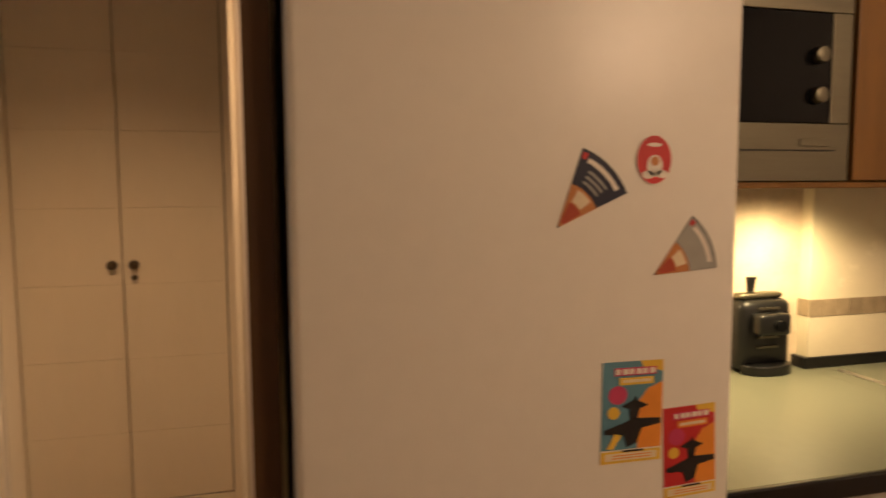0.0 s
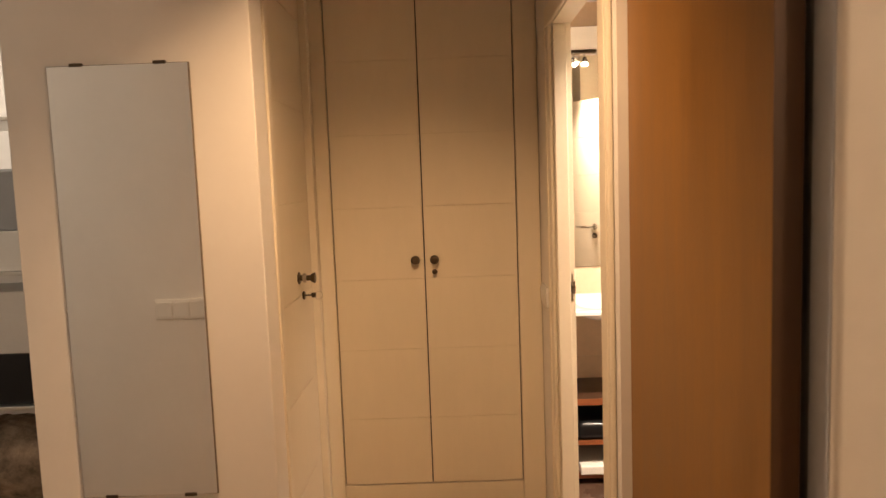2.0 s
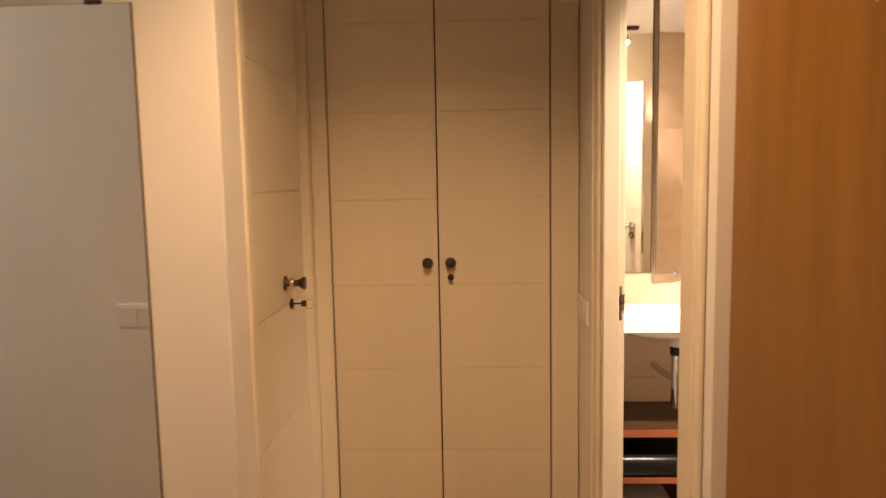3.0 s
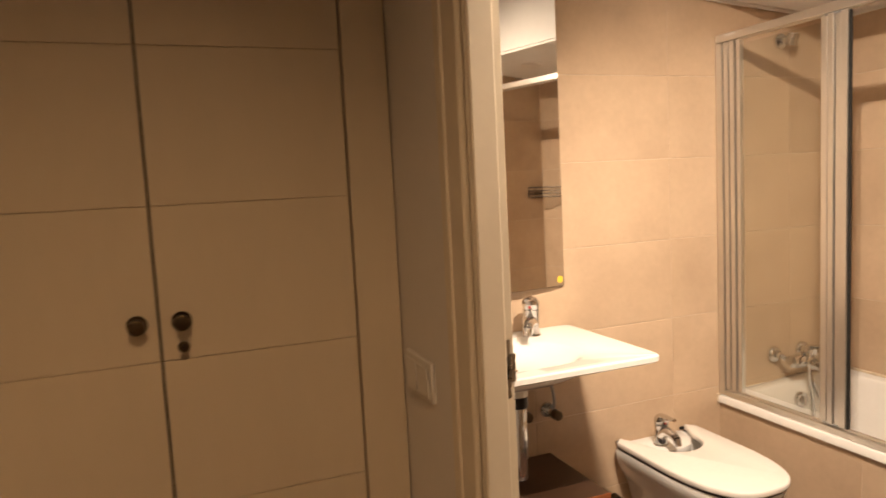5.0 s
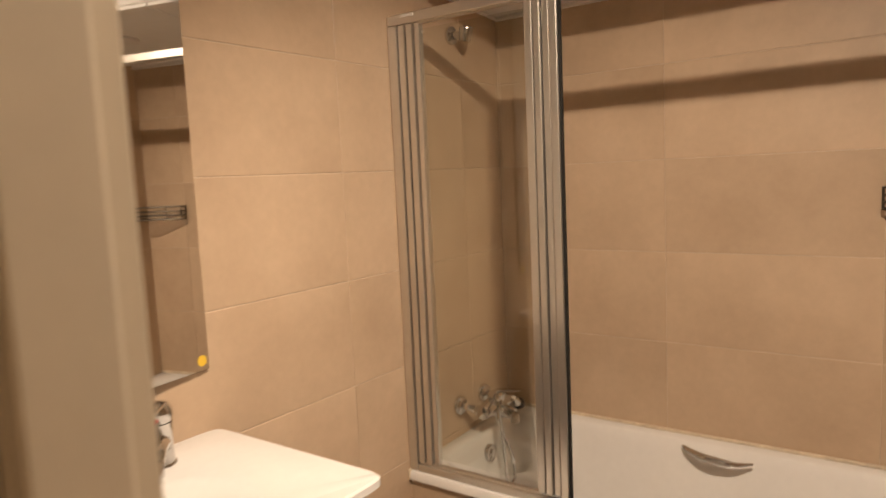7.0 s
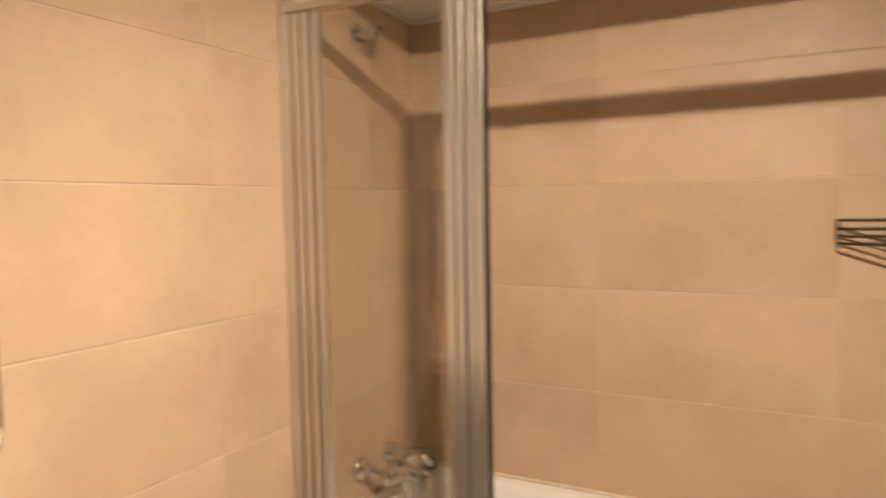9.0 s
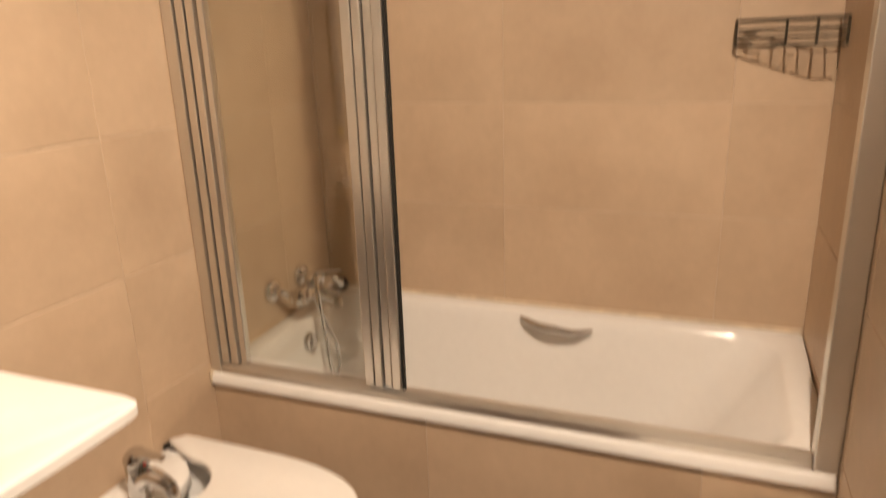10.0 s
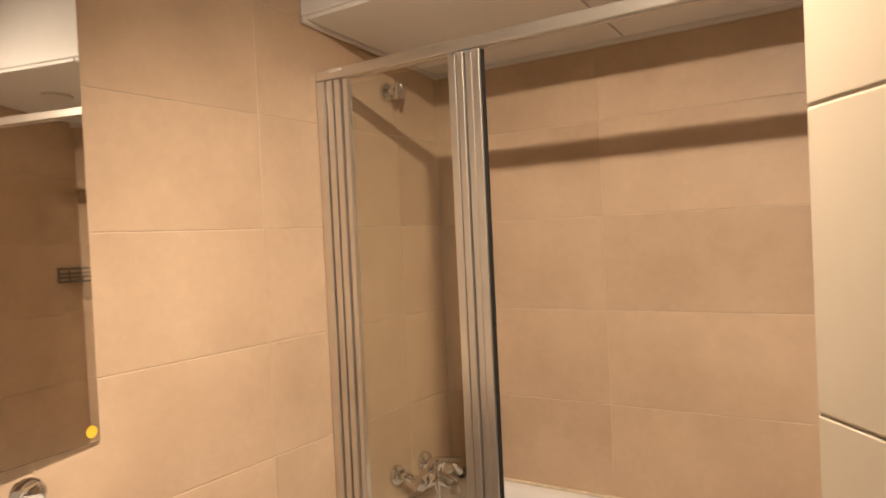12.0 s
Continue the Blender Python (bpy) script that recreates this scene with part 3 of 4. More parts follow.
def poster(x, z, w, h, tilt, base, glow, sun, label):
    """A flyer with its upper left corner at (x, z)."""
    t = thing("flyer_magnet", (x, FY, z - h), label, "fridge magnet", "flyer magnets")
    ca, sa = math.cos(radians(tilt)), math.sin(radians(tilt))

    def p(pts, lay, mat, nm):
        out = [(x + ca * u * w + sa * v * h, z + sa * u * w - ca * v * h) for u, v in pts]
        part(nm, flat(out, FY - 0.0002 - 0.0003 * lay, FY - 0.0008 - 0.0003 * lay), mat, t)

    def oval(cu, cv, ru, rv, n=22):
        return [(cu + ru * math.cos(2 * math.pi * i / n), cv - rv * math.sin(2 * math.pi * i / n)) for i in range(n)]

    def rect(a, b, c, d):
        return [(a, d), (c, d), (c, b), (a, b)]

    p(rect(0, 0, 1, 1), 0, "ink_white", "sheet")
    p(rect(0.01, 0.01, 0.99, 0.86), 1, base, "print")
    p([(0.6, 0.4), (0.75, 0.28), (0.99, 0.22), (0.99, 0.86), (0.6, 0.86)], 2, "ink_orange", "orange_field")
    p([(0.66, 0.07), (0.62, 0.01), (0.99, 0.01), (0.99, 0.12)], 2, "ink_yellow", "yellow_corner")
    p(oval(0.26, 0.33, 0.15, 0.09), 3, glow, "round_shape")
    p(oval(0.2, 0.5, 0.1, 0.06), 3, "ink_yellow", "round_shape")
    p(rect(0.2, 0.07, 0.88, 0.145), 3, "ink_magenta" if glow == "ink_magenta" else "ink_red", "title_strip")
    for k in range(6):
        p(rect(0.22 + 0.11 * k, 0.082, 0.29 + 0.11 * k + 0.02 * (k % 2), 0.133), 4, "ink_white", "title_bar")
    p(rect(0.28, 0.165, 0.84, 0.235), 3, "ink_yellow" if base == "ink_blue" else "ink_orange", "subtitle_strip")
    p(rect(0.33, 0.185, 0.79, 0.213), 4, "ink_cream", "subtitle_bar")
    p([(0.05, 0.66), (0.36, 0.60), (0.52, 0.56), (0.97, 0.575), (0.97, 0.63), (0.66, 0.66), (0.58, 0.80), (0.42, 0.84), (0.36, 0.72), (0.06, 0.70)], 5, "ink_black", "dark_silhouette")
    p([(0.32, 0.44), (0.52, 0.38), (0.54, 0.34), (0.58, 0.39), (0.76, 0.44), (0.62, 0.47), (0.58, 0.57), (0.46, 0.57), (0.45, 0.47)], 5, "ink_black", "dark_silhouette")
    p([(0.10, 0.84), (0.22, 0.70), (0.33, 0.72), (0.2, 0.85)], 6, sun, "light_stripe")
    p(rect(0.01, 0.875, 0.99, 0.99), 1, "ink_yellow", "footer")
    p(rect(0.08, 0.895, 0.92, 0.965), 2, "ink_cream", "footer_field")
    p(rect(0.36, 0.868, 0.7, 0.888), 3, "ink_black", "footer_bar")
    for k in range(2):
        p(rect(0.2, 0.912 + 0.026 * k, 0.82, 0.922 + 0.026 * k), 3, "ink_orange", "text_bar")
    return t


poster(0.790, 1.199, 0.104, 0.160, -0.6, "ink_blue", "ink_magenta", "ink_yellow", "blue and orange printed flyer with dark silhouettes on the fridge")
poster(0.893, 1.119, 0.094, 0.148, 2.2, "ink_red", "ink_magenta", "ink_red", "red and orange printed flyer with dark silhouettes on the fridge")

# ---- kitchen ----
wt = thing("worktop", (2.0, 1.2, 0.86), "grey-green laminate worktop with a black front edge", "worktop")
part("top", bm_boxes((0.975, 0.852, 0.862, 1.910, 1.798, 0.9), (1.9105, 0.852, 0.862, 3.19, 1.513, 0.9)), "counter", wt)
part("front_edge", bm_box(0.975, 0.838, 0.858, 3.19, 0.8515, 0.901, 0.004), "black", wt)
part("joint_strip", bm_box(1.975, 0.853, 0.9005, 2.000, 1.47, 0.9025, 0.0008), "alu", wt)
part("upstand", bm_boxes((1.893, 1.503, 0.9005, 3.19, 1.5145, 0.935), (1.893, 1.5146, 0.9005, 1.9115, 1.797, 0.935), bev=0.003), "black", wt)
for i, x in enumerate((0.98, 1.58, 2.18, 2.78)):
    bc = thing("base_cabinet", (x + 0.3, 1.1, 0), "white kitchen base cabinet under the worktop", "cabinet", "kitchen base cabinets")
    part("body", bm_box(x, 0.89, 0.1, x + 0.598, 1.50, 0.86), "white", bc)
    part("door", bm_box(x + 0.002, 0.868, 0.11, x + 0.596, 0.8895, 0.852, 0.003), "white", bc)
    part("plinth", bm_box(x, 0.93, 0.0, x + 0.598, 0.95, 0.0995), "greymetal", bc)
mwc = thing("microwave_cabinet", (1.25, 1.25, 1.45), "cherry veneer wall cabinet holding the microwave", "cabinet")
part("side", bm_box(0.96, 1.09, 1.415, 0.978, 1.795, 2.2), "wood", mwc)
part("top_panel", bm_box(0.979, 1.09, 1.86, 1.571, 1.795, 2.2), "wood", mwc)
part("bottom_board", bm_box(0.96, 1.075, 1.403, 2.4, 1.5, 1.4165, 0.003), "wood", mwc, "pale cherry bottom board")
wc = thing("wall_cabinet", (1.9, 1.25, 1.45), "cherry veneer wall cabinet with a plain door", "cabinet")
part("body", bm_box(1.578, 1.09, 1.417, 2.4, 1.50, 2.2), "wood", wc)
part("door", bm_box(1.580, 1.068, 1.42, 2.398, 1.0895, 2.198, 0.002), "wood", wc)
mw = thing("built_in_microwave", (1.26, 1.2, 1.42), "stainless steel built-in microwave with a black glass door", "microwave")
part("casing", bm_box(0.985, 1.11, 1.418, 1.570, 1.5, 1.85), "black", mw)
fm = part("trim_frame", bm_boxes((0.982, 1.076, 1.418, 1.5735, 1.108, 1.545), (0.982, 1.076, 1.785, 1.5735, 1.108, 1.852), (1.520, 1.0765, 1.5451, 1.573, 1.108, 1.7849), bev=0.002), "dimsteel", mw)
part("door_glass", bm_box(0.983, 1.079, 1.5455, 1.5195, 1.105, 1.7845, 0.002), "blackglass", mw)
part("control_strip", bm_box(1.44, 1.0735, 1.495, 1.525, 1.0758, 1.512, 0.0008), "dimsteel", mw)
part("lower_groove", bm_box(0.985, 1.0745, 1.484, 1.535, 1.0758, 1.4875), "black", mw)
for z in (1.692, 1.606):
    part("dial", bm_cyl((1.481, 1.079, z), (1.481, 1.058, z), 0.019, 0.017, 24, bev=0.002), "dimsteel", mw, "round steel dial", True)
for ob in (mwc, wc, mw):
    ob.location += Vector((0.012, 0.0, 0.050))
cx, cy = 1.665, 1.510
ts = thing("coffee_maker", (cx + 0.09, cy + 0.12, 0.9), "black plastic coffee maker standing on the worktop", "coffee maker")
part("body", bm_box(cx, cy, 0.9005, cx + 0.185, cy + 0.24, 1.120, 0.028, 4), "black", ts, "", True)
part("lid", bm_box(cx + 0.012, cy + 0.02, 1.1205, cx + 0.165, cy + 0.20, 1.138, 0.008, 3), "dimsteel", ts, "", True)
part("lid_knob", bm_cyl((cx + 0.070, cy + 0.05, 1.1385), (cx + 0.070, cy + 0.05, 1.185), 0.011, 0.018, 18, bev=0.002), "black", ts, "", True)
part("spout_arm", bm_box(cx + 0.03, cy - 0.05, 1.02, cx + 0.14, cy - 0.0005, 1.085, 0.012, 3), "black", ts, "", True)
for za in (1.092, 1.005, 0.975):
    part("trim_strip", bm_box(cx + 0.06, cy - 0.006, za, cx + 0.13, cy - 0.0005, za + 0.006), "dimsteel", ts)
part("dial", bm_cyl((cx + 0.095, cy - 0.0505, 1.052), (cx + 0.095, cy - 0.064, 1.052), 0.018, 0.016, 20), "blackglass", ts, "", True)
part("drip_tray", bm_prism([(cx + 0.09 + 0.085 * math.cos(a), cy - 0.0005 - 0.05 * math.sin(a)) for a in [i * math.pi / 12 for i in range(13)]], 0.9005, 0.930, 0.004), "black", ts)
kl = thing("kitchen_ceiling_lamp", (1.95, -0.85, 2.36), "round glass ceiling lamp in the kitchen, lit", "ceiling lamp")
part("base", bm_cyl((1.95, -0.85, 2.42), (1.95, -0.85, CEIL - 0.0005), 0.12, seg=32), "white", kl, "", True)
dlg = thing("recessed_downlight", (-0.28, 1.15, CEIL), "round recessed ceiling downlight in the hall, lit", "downlight")
part("ring", bm_loops([[(-0.28 + r * math.cos(2 * math.pi * k / 28), 1.15 + r * math.sin(2 * math.pi * k / 28), z) for k in range(28)] for r, z in ((0.052, CEIL - 0.001), (0.052, CEIL - 0.006), (0.040, CEIL - 0.006), (0.038, CEIL - 0.001))], False, False), "white", dlg, "", True)
part("lamp_disc", bm_cyl((-0.28, 1.15, CEIL - 0.0022), (-0.28, 1.15, CEIL - 0.0008), 0.037, seg=24), "lampglass", dlg)

# ---- bathroom ----
# bath
def rrect(x0, y0, x1, y1, r, z, n=12):
    """Rounded rectangle loop."""
    out = []
    for cx, cy, a0 in ((x1 - r, y1 - r, 0), (x0 + r, y1 - r, 90), (x0 + r, y0 + r, 180), (x1 - r, y0 + r, 270)):
        for i in range(n + 1):
            a = radians(a0 + 90 * i / n)
            out.append((cx + r * math.cos(a), cy + r * math.sin(a), z))
    return out


RZ = 0.517
TX0 = 1.735
bath = thing("bathtub", (2.05, 2.7, 0), "white enamel bathtub built in behind a tiled front", "bathtub")
x0, x1, y0, y1 = TX0, XB - 0.003, YT + 0.003, YB - 0.003
tub = bm_loops([
    rrect(x0, y0, x1, y1, 0.006, RZ - 0.030), rrect(x0, y0, x1, y1, 0.008, RZ - 0.010), rrect(x0 + 0.004, y0, x1, y1, 0.010, RZ - 0.003), rrect(x0 + 0.012, y0 + 0.004, x1 - 0.002, y1 - 0.004, 0.014, RZ),
    rrect(x0 + 0.052, y0 + 0.055, x1 - 0.040, y1 - 0.05, 0.10, RZ), rrect(x0 + 0.060, y0 + 0.065, x1 - 0.047, y1 - 0.058, 0.105, RZ - 0.006),
    rrect(x0 + 0.068, y0 + 0.085, x1 - 0.056, y1 - 0.066, 0.11, RZ - 0.03), rrect(x0 + 0.082, y0 + 0.17, x1 - 0.085, y1 - 0.08, 0.13, RZ - 0.14),
    rrect(x0 + 0.10, y0 + 0.27, x1 - 0.10, y1 - 0.10, 0.13, RZ - 0.28), rrect(x0 + 0.13, y0 + 0.33, x1 - 0.13, y1 - 0.13, 0.12, RZ - 0.375), rrect(x0 + 0.20, y0 + 0.42, x1 - 0.20, y1 - 0.20, 0.08, RZ - 0.39)],
    cap0=False)
for v in tub.verts:
    v.co.z += 0.028 * (v.co.x - x0) / (x1 - x0)
part("shell", tub, "enamel", bath, "", True)
pts = [Vector((2.292, 2.735, 0.532)), Vector((2.276, 2.712, 0.527)), Vector((2.258, 2.668, 0.521)), Vector((2.252, 2.622, 0.519)), Vector((2.260, 2.572, 0.514)), Vector((2.282, 2.524, 0.518))]
gp = smooth_path(pts, 6)
ng = len(gp)
part("grab_handle", bm_tube(gp, [0.004 + 0.009 * math.sin(math.pi * i / (ng - 1)) for i in range(ng)], 14), "chrome", bath, "curved chrome grab handle", True)
part("drain", bm_cyl((2.05, 3.05, 0.138), (2.05, 3.05, 0.142), 0.03, seg=24), "chrome", bath, "", True)
solo("silicone_bead", bm_boxes((XB - 0.010, YT + 0.002, RZ + 0.0275, XB - 0.0005, YB - 0.012, RZ + 0.038), (TX0 + 0.05, YT + 0.0005, RZ + 0.0005, XB - 0.0105, YT + 0.010, RZ + 0.009), (TX0 + 0.02, YB - 0.010, RZ + 0.0005, XB - 0.0105, YB - 0.0005, RZ + 0.010), (TX0 - 0.002, YB - 0.008, RZ - 0.034, TX0 + 0.0195, YB - 0.0005, RZ + 0.004), bev=0.003), "silicone", "yellowed silicone joint around the bath", "trim", kind="structure")

# bath front
PX = TX0 + 0.012
panel = solo("bath_front", bm_boxes((PX + G, YT, 0.205, PX + 0.05, YB, RZ - 0.032), bev=0), "grout", "beige tiled bath front with a recessed dark plinth", "bath front", kind="structure")
solo("bath_plinth", bm_boxes((PX + 0.030, YT + 0.002, 0.0, PX + 0.045, YB - 0.002, 0.2045), (PX - 0.045, YT + 0.002, 0.0, PX + 0.0295, YB - 0.002, 0.100), bev=0.004), "floortile", "dark brown tile plinth along the bath front", "baseboard", kind="structure")

# shower screen
scr = thing("shower_screen", (1.73, 2.7, RZ), "aluminium framed folding glass bath screen, folded towards the tap end", "shower screen")
SX = 1.762
zb, zt = RZ + 0.001, 1.895


def profile(name, ya, yb, xa=SX - 0.016, xb=SX + 0.016, za=zb + 0.03, zc=zt - 0.032, label=""):
    return part(name, bm_box(xa, ya, za, xb, yb, zc, 0.0025, 2), "alu", scr, label)


profile("wall_profile", YB - 0.034, YB - 0.002, SX - 0.02, SX + 0.02, zb, zt - 0.03)
profile("wall_profile", YT + 0.002, YT + 0.045, SX - 0.02, SX + 0.02, zb, zt - 0.03)
part("top_rail", bm_box(SX - 0.020, YT + 0.002, zt - 0.0295, SX + 0.020, YB - 0.002, zt, 0.003), "alu", scr)
part("top_groove", bm_box(SX - 0.006, YT + 0.01, zt - 0.034, SX + 0.006, YB - 0.04, zt - 0.0298), "alu", scr)
part("bottom_rail", bm_box(SX - 0.020, YT + 0.046, zb, SX + 0.020, YB - 0.035, zb + 0.022, 0.003), "alu", scr)
part("bottom_track", bm_box(SX - 0.010, YT + 0.047, zb + 0.0222, SX + 0.002, YB - 0.036, zb + 0.029, 0.001), "alu", scr)
profile("stile", YB - 0.062, YB - 0.040, SX - 0.018, SX + 0.010)
profile("stile", YB - 0.090, YB - 0.068, SX - 0.018, SX + 0.010)
profile("stile", YB - 0.112, YB - 0.095, SX - 0.012, SX + 0.008)
part("seal", bm_box(SX - 0.008, YB - 0.0675, zb + 0.04, SX + 0.004, YB - 0.0625, zt - 0.05), "rubber", scr)
part("glass", bm_box(SX - 0.006, 2.968, zb + 0.05, SX - 0.001, YB - 0.1125, zt - 0.05), "glass", scr, "clear glass panel")
profile("stile", 2.944, 2.967, SX - 0.018, SX + 0.008)
profile("stile", 2.921, 2.9405, SX - 0.020, SX - 0.002)
profile("stile", 2.8985, 2.918, SX - 0.014, SX + 0.004)
profile("stile", 2.8735, 2.896, SX - 0.020, SX - 0.004)
part("seal", bm_box(SX - 0.015, 2.8670, zb + 0.03, SX - 0.004, 2.8731, zt - 0.035, 0.001), "rubber", scr, "black rubber seal")
for ya, yb in ((2.8962, 2.8983), (2.9182, 2.9208), (2.9407, 2.9438)):
    part("seal", bm_box(SX - 0.0080, ya, zb + 0.035, SX - 0.003, yb, zt - 0.036), "rubber", scr)
for z in (zt - 0.034, zb + 0.031):
    part("guide_block", bm_box(SX - 0.018, 2.884, z - 0.003, SX + 0.002, 2.955, z + 0.002), "greymetal", scr)
part("rail_cap", bm_box(SX - 0.0225, YB - 0.10, zt - 0.012, SX - 0.0201, YB - 0.055, zt - 0.004), "white", scr)


# taps
bt = thing("bath_mixer", (2.100, YB, 0.62), "chrome wall-mounted bath mixer with hand shower and hose", "tap")
cz, mx, my = 0.624, 2.106, YB - 0.095
for sx in (-1, 1):
    xx, wz = mx + sx * 0.078, cz + 0.012
    xb = mx + sx * 0.066
    part("rosette", bm_loops([[(xx + r * math.cos(2 * math.pi * k / 28), YB - d, wz + r * math.sin(2 * math.pi * k / 28)) for k in range(28)] for r, d in ((0.034, 0.001), (0.034, 0.008), (0.029, 0.018), (0.018, 0.024))]), "chrome", bt, "", True)
    part("union", bm_tube(smooth_path([(xx, YB - 0.022, wz), (xx, YB - 0.042, wz), (xb, my + 0.030, cz), (xb, my + 0.012, cz)], 4), 0.0125, 16), "chrome", bt, "", True)
    part("union_nut", bm_cyl((xb, my + 0.030, cz), (xb, my + 0.012, cz), 0.019, seg=8, bev=0.002), "chrome", bt, "", True)
part("body", bm_tube([(mx - 0.086, my, cz), (mx - 0.080, my, cz), (mx - 0.03, my, cz + 0.002), (mx + 0.03, my, cz + 0.002), (mx + 0.080, my, cz), (mx + 0.086, my, cz)], [0.014, 0.024, 0.031, 0.031, 0.024, 0.014], 26), "chrome", bt, "", True)
cart = part("cartridge", bm_loops([[(mx + r * math.cos(2 * math.pi * k / 28), my - 0.3 * (z - cz) + r * math.sin(2 * math.pi * k / 28), z) for k in range(28)] for r, z in ((0.028, cz + 0.012), (0.030, cz + 0.036), (0.029, cz + 0.048), (0.021, cz + 0.057), (0.006, cz + 0.060))]), "chrome", bt, "", True)
lever = bm_tube(smooth_path([(mx, my - 0.016, cz + 0.054), (mx + 0.014, my - 0.045, cz + 0.060), (mx + 0.032, my - 0.088, cz + 0.062)], 5), [0.019 - 0.0009 * i for i in range(11)], 16)
for v in lever.verts:
    v.co.z = cz + 0.058 + (v.co.z - cz - 0.058) * 0.45
part("lever", lever, "chrome", cart, "", True)
part("spout", bm_tube(smooth_path([(mx + 0.006, my - 0.010, cz - 0.010), (mx + 0.010, my - 0.045, cz - 0.016), (mx + 0.012, my - 0.072, cz - 0.022)], 4), [0.026 - 0.0008 * i for i in range(9)], 18), "chrome", bt, "", True)
part("spout_tip", bm_cyl((mx + 0.012, my - 0.070, cz - 0.018), (mx + 0.012, my - 0.074, cz - 0.050), 0.0165, 0.0155, 20, bev=0.001), "nickel", bt, "", True)
part("shower_cradle", bm_tube([(mx + 0.076, my, cz + 0.004), (mx + 0.096, my - 0.006, cz - 0.002), (mx + 0.104, my - 0.016, cz - 0.006)], 0.010, 12), "chrome", bt, "", True)
hs = part("hand_shower", bm_tube([(mx + 0.094, my - 0.022, cz + 0.004), (mx + 0.112, my - 0.020, cz - 0.010), (mx + 0.128, my - 0.018, cz - 0.022)], [0.010, 0.013, 0.016], 18), "chrome", bt, "chrome hand shower", True)
part("shower_face", bm_cyl((mx + 0.126, my - 0.018, cz - 0.020), (mx + 0.152, my - 0.014, cz - 0.036), 0.018, 0.022, 24, bev=0.004), "black", hs, "black shower face", True)
hose = smooth_path([(mx - 0.022, my - 0.026, cz + 0.050), (mx - 0.046, my - 0.044, cz + 0.034), (mx - 0.048, my - 0.050, cz - 0.03), (mx - 0.030, my - 0.050, cz - 0.14), (mx - 0.014, my - 0.048, 0.385), (mx + 0.010, my - 0.048, 0.345), (mx + 0.040, my - 0.048, 0.365), (mx + 0.034, my - 0.044, 0.44), (mx + 0.006, my - 0.026, 0.53), (mx - 0.004, my - 0.008, cz - 0.026)], 8)
part("hose", bm_tube(hose, 0.0064, 8), "chrome", bt, "ribbed metal hose", True)
ov = thing("bath_overflow", (2.092, YB - 0.08, 0.457), "round chrome bath overflow", "overflow")
part("cover", bm_cyl((2.092, YB - 0.070, 0.457), (2.092, YB - 0.088, 0.457), 0.033, 0.030, 28, bev=0.003), "chrome", ov, "", True)
part("centre", bm_cyl((2.092, YB - 0.0875, 0.457), (2.092, YB - 0.094, 0.457), 0.015, seg=20), "chrome", ov, "", True)
sh = thing("shower_outlet", (2.066, YB, 1.88), "round chrome shower bracket high on the tiled wall", "shower bracket")
part("rosette", bm_cyl((2.066, YB - 0.001, 1.884), (2.066, YB - 0.014, 1.884), 0.030, seg=28, bev=0.003), "chrome", sh, "", True)
part("arm", bm_cyl((2.066, YB - 0.0135, 1.884), (2.066, YB - 0.05, 1.880), 0.013, seg=18), "chrome", sh, "", True)
part("holder", bm_cyl((2.066, YB - 0.06, 1.857), (2.066, YB - 0.068, 1.904), 0.019, 0.023, 22, bev=0.003), "chrome", sh, "", True)

# wire corner basket
ws = thing("wire_shower_basket", (XB, 2.08, 1.28), "dark wire corner basket on the tiled wall", "shower basket")
bx0, bx1, by0, by1 = XB - 0.125, XB - 0.006, YT + 0.006, 2.212
for z in (1.285, 1.303, 1.321, 1.342):
    part("rail", bm_tube([(bx1, by1, z), (bx1 - 0.03, by1, z), (bx0, by0 + 0.06, z), (bx0, by0, z)], 0.0034 if z in (1.285, 1.342) else 0.0024, 8), "wire", ws, "", True)
    part("rail", bm_tube([(bx1, by1, z), (bx1, by0, z)], 0.0026, 8), "wire", ws, "", True)
    part("rail", bm_tube([(bx1, by0, z), (bx0, by0, z)], 0.0026, 8), "wire", ws, "", True)
for k in range(9):
    f = k / 8
    yy = by0 + (by1 - by0) * f
    xx = bx0 if yy < by0 + 0.06 else bx0 + (bx1 - 0.03 - bx0) * (yy - by0 - 0.06) / (by1 - by0 - 0.06)
    part("floor_wire", bm_tube([(bx1, yy, 1.285), (xx, yy, 1.285)], 0.002, 6), "wire", ws, "", True)
for xx, yy in ((bx0, by0), (bx0, by0 + 0.06), (bx1 - 0.03, by1), (bx1, by1), (bx1, (by0 + by1) / 2)):
    part("post", bm_tube([(xx, yy, 1.283), (xx, yy, 1.344)], 0.003, 8), "wire", ws, "", True)

# mirror above the basin
bm_ = thing("bathroom_mirror", (0.75, YB, 1.02), "tall frameless two-part bathroom mirror, one leaf slightly ajar", "mirror")


def hinged(name, bm, mat, label=""):
    """A piece of the mirror leaf that turns about the edge at x = 1.048."""
    bm.transform(pose(1.048, YB - 0.003, 1.022, 0, 0, 7.3))
    return part(name, bm, mat, bm_, label)


